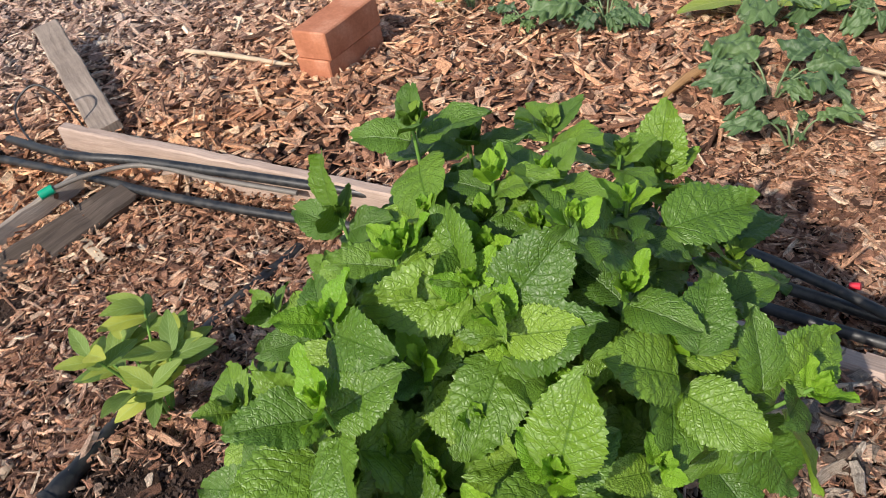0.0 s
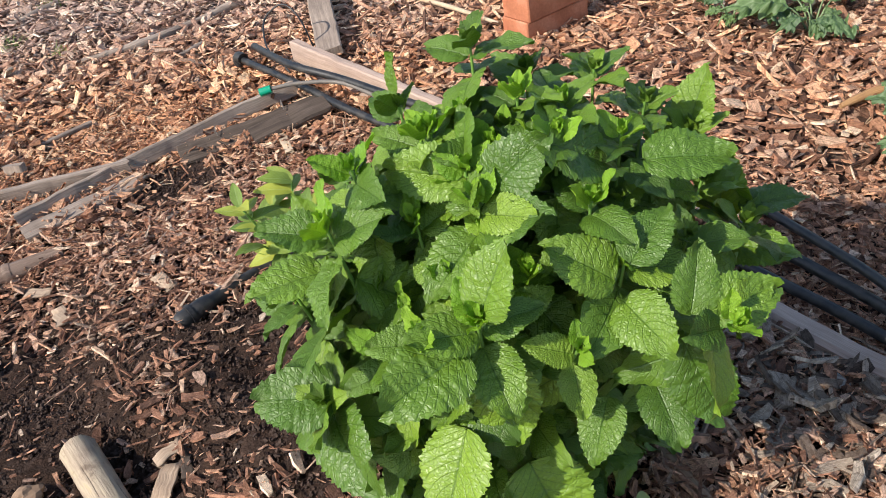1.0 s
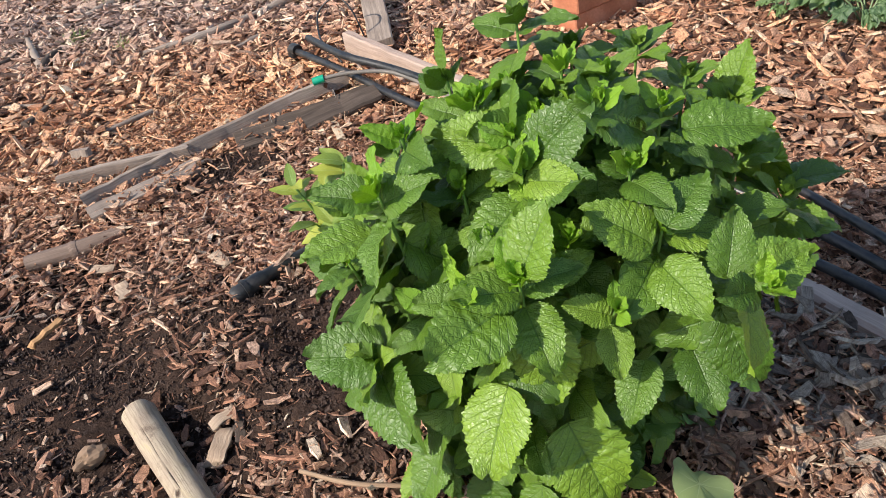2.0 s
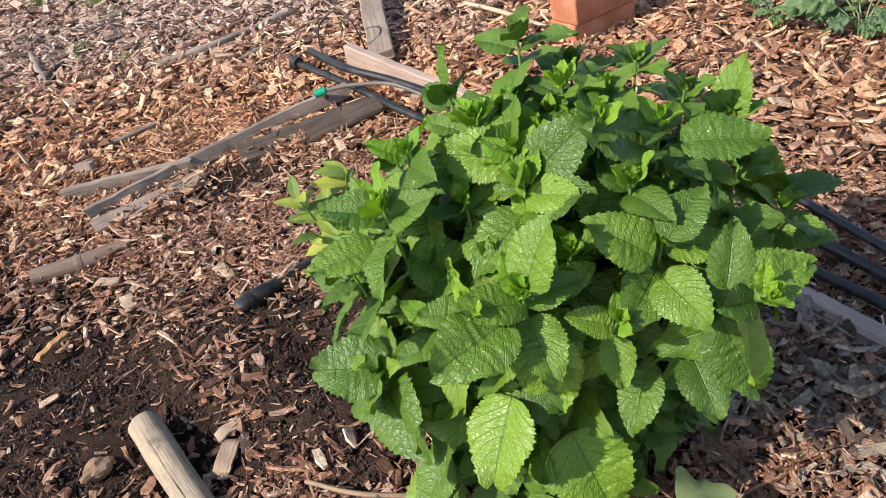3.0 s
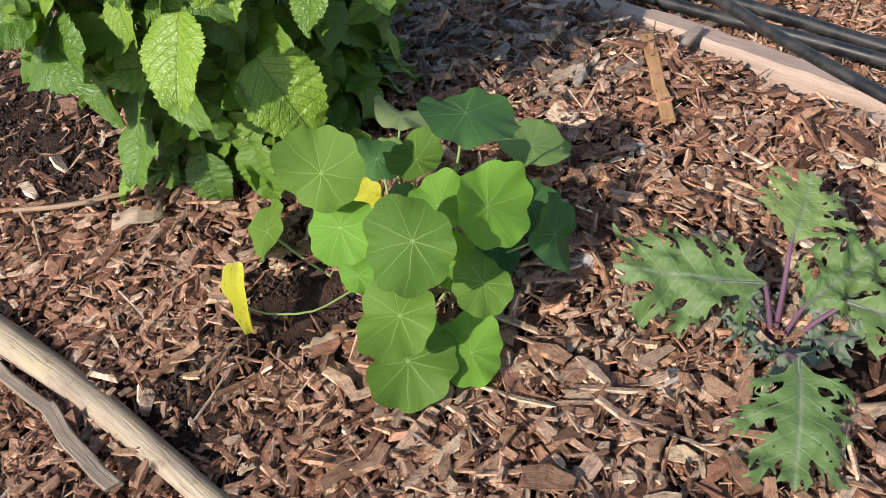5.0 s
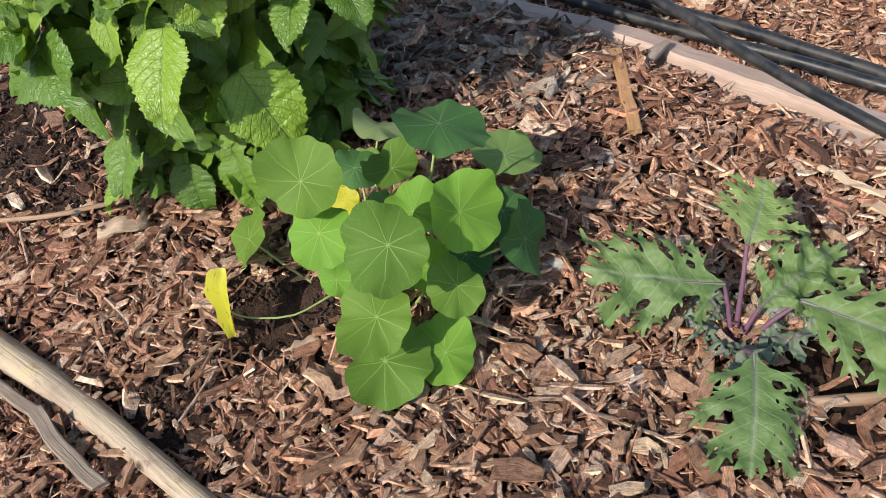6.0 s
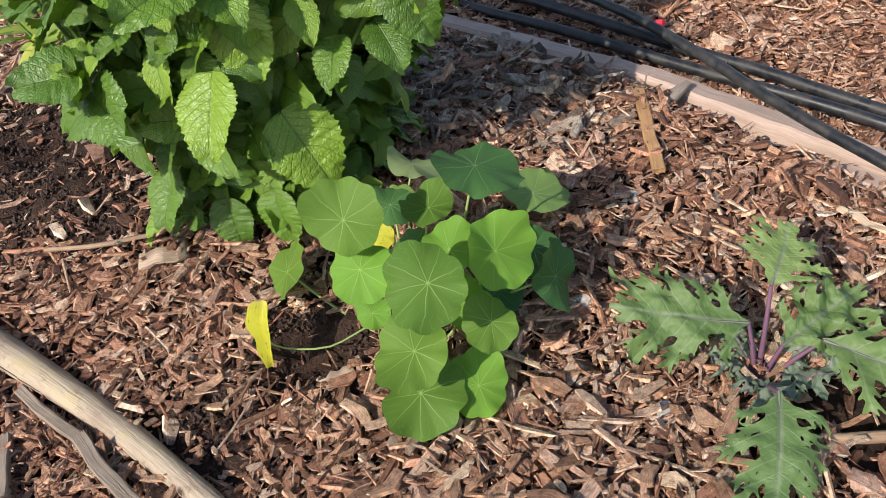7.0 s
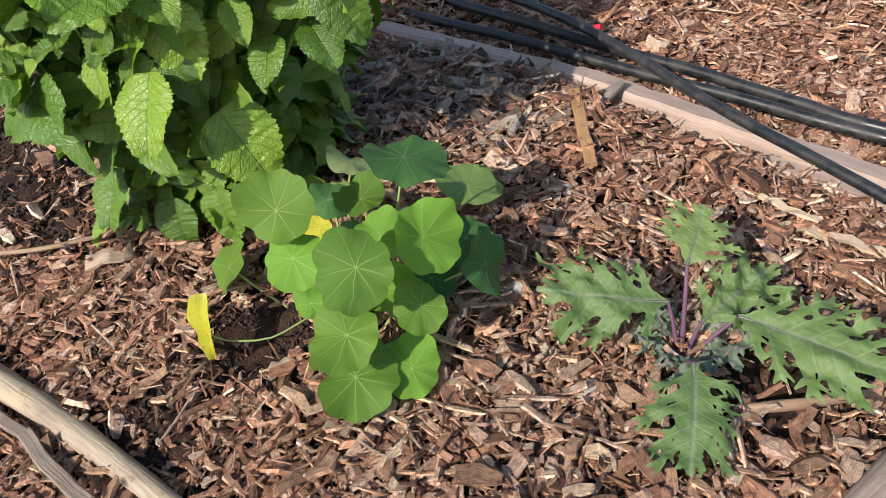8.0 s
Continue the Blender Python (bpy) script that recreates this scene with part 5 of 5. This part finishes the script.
timber("stick", "thin grey crooked stick in the chips", "stick", tube([(-2.096, 1.258, 0.016), (-2.090, 1.297, 0.016), (-2.105, 1.359, 0.016)], [0.007, 0.007, 0.004], 8, rough=0.2, seed=56), DARK_WOOD)
timber("stick", "slim grey-brown stick by the laths", "stick", tube([(-1.363, 0.984, 0.016), (-1.336, 1.038, 0.016), (-1.307, 1.102, 0.016)], [0.004, 0.006, 0.007], 8, rough=0.2, seed=57), GREY_WOOD)
timber("branch", "grey split branch on the path chips", "branch", tube([(-1.321, 1.462, 0.016), (-1.304, 1.508, 0.016), (-1.295, 1.542, 0.016)], [0.006, 0.01, 0.008], 8, rough=0.2, seed=58), GREY_WOOD)
timber("driftwood", "grey weathered chunk of branch in the chips", "branch", tube([(0.655, -0.035, 0.012), (0.72, 0.02, 0.02), (0.80, 0.07, 0.018)], [0.018, 0.026, 0.022], 11, rough=0.08, seed=21), GREY_WOOD)
timber("stick", "pale split stick under the kale leaf", "stick", tube([(0.585, 0.085, 0.016), (0.64, 0.088, 0.022), (0.705, 0.105, 0.018)], [0.004, 0.006, 0.005], 8, rough=0.12, seed=22), STICK_WOOD)
timber("wood_strip", "long pale curled wood shaving on the chips", "wood strip", plank((0.70, 0.335, 0.018), (0.775, 0.285, 0.022), 0.004, 0.013, seed=23, worn=0.004, taper=0.6, rings_of=6), STRAW)
timber("wood_strip", "pale splintered wood strip by the kale", "wood strip", plank((0.655, 0.40, 0.016), (0.71, 0.345, 0.020), 0.004, 0.009, seed=24, worn=0.003, taper=0.6, rings_of=6), STRAW)
timber("wood_strip", "pale wood splinter pointing from the pipe", "wood strip", plank((-0.815, 1.16, 0.02), (-0.72, 1.06, 0.022), 0.006, 0.018, seed=25, worn=0.002, taper=0.6), STRAW)
timber("wood_strip", "upright brown splinter stuck in bare soil", "wood strip", plank((-0.945, 0.375, -0.015), (-0.93, 0.44, 0.0), 0.006, 0.014, seed=26, worn=0.002), BARK)
timber("wood_strip", "dark rotten bark strip on the soil", "wood strip", plank((-0.445, 0.325, -0.018), (-0.485, 0.375, -0.014), 0.010, 0.016, seed=27, worn=0.002), DARK_WOOD)
for i, (x, y, ln, turn) in enumerate([(-0.498, 0.355, 0.045, 70), (-0.475, 0.312, 0.06, 110), (-0.131, 0.272, 0.06, 20), (0.119, 0.134, 0.035, 35), (-0.98, 0.583, 0.05, 20), (-0.88, 0.54, 0.05, -35), (-0.715, 0.636, 0.055, -20)]):
    timber("wood_flake", ("cream flat flake of wood on the soil", "pale frayed flake of wood in mulch", "tan flat flake of wood")[i % 3], "wood flake",
           plank((x - ln / 2 * math.cos(radians(turn)), y - ln / 2 * math.sin(radians(turn)), gz(x, y) + 0.016), (x + ln / 2 * math.cos(radians(turn)), y + ln / 2 * math.sin(radians(turn)), gz(x, y) + 0.018), 0.005, ln * 0.45, seed=30 + i, worn=0.003, taper=0.7, rings_of=5), PALE_WOOD, group="larger wood flakes")


# ---- bricks ----
def brick(at, turn, label):
    bm = bmesh.new()
    bmesh.ops.create_cube(bm, size=1.0)
    bmesh.ops.scale(bm, vec=(0.095, 0.20, 0.066), verts=bm.verts)
    bmesh.ops.bevel(bm, geom=bm.edges[:], offset=0.003, segments=1, affect="EDGES")
    ob = part("brick", bm, BRICK, None, label, smooth=False)
    ob.matrix_basis = pose(*at, 0, -2, turn)
    return tagged(ob, label, "brick", "stacked bricks")


brick((-0.372, 1.742, 0.030), -31, "red clay brick bedded in the mulch")
brick((-0.369, 1.740, 0.0975), -29, "red clay brick stacked on another brick")


# ---- irrigation pipes ----
def pipe(label, pts, r, mat=POLY, name="irrigation_pipe", sides=12):
    ob = part(name, tube(pts, r, sides), mat, None, label)
    return tagged(ob, label, "pipe", "irrigation pipes")


pipe("dusty black poly irrigation pipe lying across boards", [(-1.09, 1.43, 0.035), (-0.834, 1.298, 0.05), (-0.631, 1.205, 0.042), (-0.336, 1.093, 0.035), (0.05, 0.985, 0.008), (0.206, 0.914, 0.0), (0.324, 0.849, 0.0), (0.414, 0.791, 0.0), (0.496, 0.740, 0.0), (0.572, 0.693, 0.0), (0.642, 0.652, 0.0), (0.708, 0.610, 0.0), (0.80, 0.550, 0.0), (1.15, 0.36, -0.01)], 0.0086)
pipe("black poly irrigation pipe beside the edging board", [(-1.07, 1.475, 0.05), (-0.867, 1.337, 0.076), (-0.711, 1.297, 0.07), (-0.526, 1.238, 0.06), (-0.356, 1.18, 0.052), (0.10, 1.045, 0.012), (0.25, 0.965, 0.0), (0.345, 0.900, 0.0), (0.43, 0.840, 0.0), (0.52, 0.783, -0.004), (0.614, 0.722, -0.004), (0.681, 0.672, -0.004), (0.749, 0.622, -0.004), (0.84, 0.556, -0.004), (1.15, 0.40, -0.008)], 0.0092)
pipe("grey dusty poly pipe crossing over the bundle", [(0.05, 1.20, 0.0), (0.22, 1.06, 0.004), (0.345, 0.935, 0.020), (0.404, 0.861, 0.030), (0.447, 0.813, 0.031), (0.495, 0.752, 0.031), (0.546, 0.687, 0.030), (0.585, 0.628, 0.030), (0.627, 0.574, 0.029), (0.667, 0.525, 0.028), (0.714, 0.473, 0.026), (0.80, 0.375, 0.022), (0.95, 0.20, 0.016)], 0.0079)
pipe("black elbow fitting on the pipe end", [(-1.072, 1.421, 0.04), (-1.092, 1.431, 0.04), (-1.099, 1.434, 0.03), (-1.10, 1.435, 0.008)], 0.0145, POLY, "pipe_elbow", 10)
low = thing("drip_pipe", "short black poly pipe with an end fitting in soil", "pipe", (-0.62, 0.61, gz(-0.62, 0.61)), group="irrigation pipes")
LO = low.location.copy()
part("tube", tube([Vector(p) - LO for p in ((-0.588, 0.598, 0.036), (-0.548, 0.70, 0.030), (-0.470, 0.90, 0.010), (-0.37, 1.07, 0.0))], 0.0115, 12), POLY, low)
part("fitting", tube([Vector(p) - LO for p in ((-0.613, 0.545, 0.030), (-0.609, 0.552, 0.031), (-0.600, 0.572, 0.033), (-0.592, 0.590, 0.035), (-0.586, 0.603, 0.036))], [0.012, 0.0155, 0.0155, 0.0150, 0.0125], 14), POLY, low, "black barbed end fitting")
part("collar", tube([Vector(p) - LO for p in ((-0.6035, 0.564, 0.0325), (-0.6005, 0.571, 0.0328))], 0.0185, 14), POLY, low, "black ribbed collar")
pipe("thin grey hose from a green clip", [(-0.865, 1.235, 0.066), (-0.80, 1.265, 0.07), (-0.70, 1.285, 0.066), (-0.55, 1.23, 0.055), (-0.38, 1.17, 0.045)], 0.005, GREY_HOSE, "hose", 8)
pipe("thin black wire looped by the stake", [(-0.87, 1.33, 0.06), (-0.95, 1.40, 0.062), (-1.004, 1.44, 0.07), (-1.055, 1.525, 0.10), (-1.012, 1.556, 0.13), (-0.962, 1.545, 0.10), (-0.935, 1.54, 0.02)], 0.0025, POLY, "wire", 6)
bm = tube([(-0.885, 1.222, 0.062), (-0.862, 1.236, 0.066)], 0.0095, 10)
tagged(part("hose_clip", bm, GREEN_PLASTIC, None), "bright green plastic clip at the hose end", "clip")
bm = tube([(0.468, 0.872, -0.004), (0.480, 0.865, 0.0)], 0.0055, 8)
tagged(part("marker_cap", bm, RED_PLASTIC, None), "small red plastic cap in the chips", "cap")


# ---- loose stones and larger chips ----
def stone(at, size, seed, label, mat=STONE, flat=0.55):
    r = random.Random(seed)
    bm = bmesh.new()
    bmesh.ops.create_icosphere(bm, subdivisions=3, radius=0.5)
    off = Vector((seed * 3.1, seed * 1.7, 0))
    for v in bm.verts:
        v.co *= 1 + 0.55 * noise.noise(v.co * 2.2 + off) + 0.22 * noise.noise(v.co * 6.5 + off)
    bmesh.ops.scale(bm, vec=(size, size * r.uniform(0.6, 0.9), size * flat), verts=bm.verts)
    ob = part("stone", bm, mat, None, smooth=False)
    ob.matrix_basis = pose(at[0], at[1], gz(*at) + size * flat * 0.4 + 0.006, r.uniform(-15, 15), r.uniform(-15, 15), r.uniform(0, 360))
    return tagged(ob, label, "stone", "pale stones in the mulch")


stone((0.427, 0.419), 0.022, 1, "small pale angular stone in the chips")
stone((0.366, 0.238), 0.030, 2, "crumbly pale grey stone by the nasturtium", flat=0.4)
stone((0.318, 0.222), 0.028, 3, "flat cream pebble by the nasturtium", flat=0.4)
stone((0.45, 0.114), 0.03, 4, "pale pinkish flat stone among chips", flat=0.35)
stone((0.334, 0.70), 0.026, 5, "pale grey stone beside the board")
stone((-0.66, 0.235), 0.05, 8, "brown lump of broken wood on soil", STICK_WOOD)
stone((0.60, 0.085), 0.026, 9, "pale stone under the kale leaf")

CHIP_MESHES = []
for i in range(10):
    rnd = random.Random(600 + i)
    bm = plank((-0.5, 0, 0), (0.5, 0, 0), rnd.uniform(0.06, 0.12), rnd.uniform(0.22, 0.42), seed=i, worn=0.03, taper=rnd.uniform(0.5, 1.0), rings_of=4)
    for v in bm.verts:
        v.co.y *= 1 - 0.5 * max(0, v.co.x) * rnd.uniform(0.6, 1.4)
        v.co.z += 0.12 * rnd.uniform(-1, 1) * 0.3 + 0.08 * v.co.x ** 2
    me = bpy.data.meshes.new("wood_chip")
    lay = bm.loops.layers.uv["UVMap"]
    for f in bm.faces:
        for lp in f.loops:
            lp[lay].uv = (lp.vert.co.x + 0.5, lp.vert.co.y * 2 + lp.vert.co.z)
    bm.to_mesh(me)
    bm.free()
    me.materials.append(LOOSE_CHIP)
    CHIP_MESHES.append(me)
rc = random.Random(77)
made = 0
while made < 170:
    x, y = rc.uniform(-1.0, 0.95), rc.uniform(-0.1, 1.15)
    if math.hypot(x - 0.0, y - 0.47) < 0.16 or math.hypot(x - 0.235, y - 0.12) < 0.09 or (bare_soil(np.array(x), np.array(y)) > 0.5 and rc.random() < 0.6):
        continue
    ob = new("wood_chip", rc.choice(CHIP_MESHES))
    s = rc.uniform(0.022, 0.040)
    ob.matrix_basis = pose(x, y, gz(x, y) + 0.014, rc.gauss(0, 12), rc.gauss(0, 12), rc.uniform(0, 360)) @ Matrix.Diagonal((s, s, s, 1))
    tagged(ob, "flat splintered wood chip on the mulch", "wood chip", "larger wood chips")
    made += 1


# ---- grass tufts ----
def tuft(at, size, count, seed):
    r = random.Random(seed)
    bm = bmesh.new()
    for _ in range(count):
        a, lean, h = r.uniform(0, 6.28), r.uniform(0.2, 1.1), size * r.uniform(0.5, 1.1)
        o = Vector((r.gauss(0, size * 0.35), r.gauss(0, size * 0.35), -0.003))
        d, w = Vector((math.cos(a), math.sin(a), 0)), 0.0018
        sd = Vector((-d.y, d.x, 0)) * w
        row = []
        for i in range(5):
            t = i / 4
            p = o + d * lean * h * t * t + Vector((0, 0, h * t * (1 - 0.35 * lean * t)))
            k = 1 - t * 0.9
            row.append((bm.verts.new(p - sd * k), bm.verts.new(p + Vector((0, 0, w * 0.5 * k))), bm.verts.new(p + sd * k)))
        for p, q in zip(row, row[1:]):
            for j in range(2):
                bm.faces.new((p[j], p[j + 1], q[j + 1], q[j]))
    ob = part("grass_tuft", bm, GRASS, None)
    ob.location = (at[0], at[1], gz(*at))
    return tagged(ob, "sparse yellow-green grass tuft in the mulch", "grass", "grass tufts")


tuft((-2.27, 1.87), 0.085, 150, 1)
tuft((-2.62, 1.88), 0.07, 60, 7)
tuft((-2.08, 1.76), 0.05, 30, 8)
tuft((-1.75, 1.45), 0.05, 30, 2)
tuft((-1.97, 1.47), 0.05, 40, 3)
tuft((-0.10, 1.62), 0.03, 18, 4)
tuft((0.95, 0.98), 0.03, 16, 5)
tuft((-1.35, 1.90), 0.04, 22, 6)
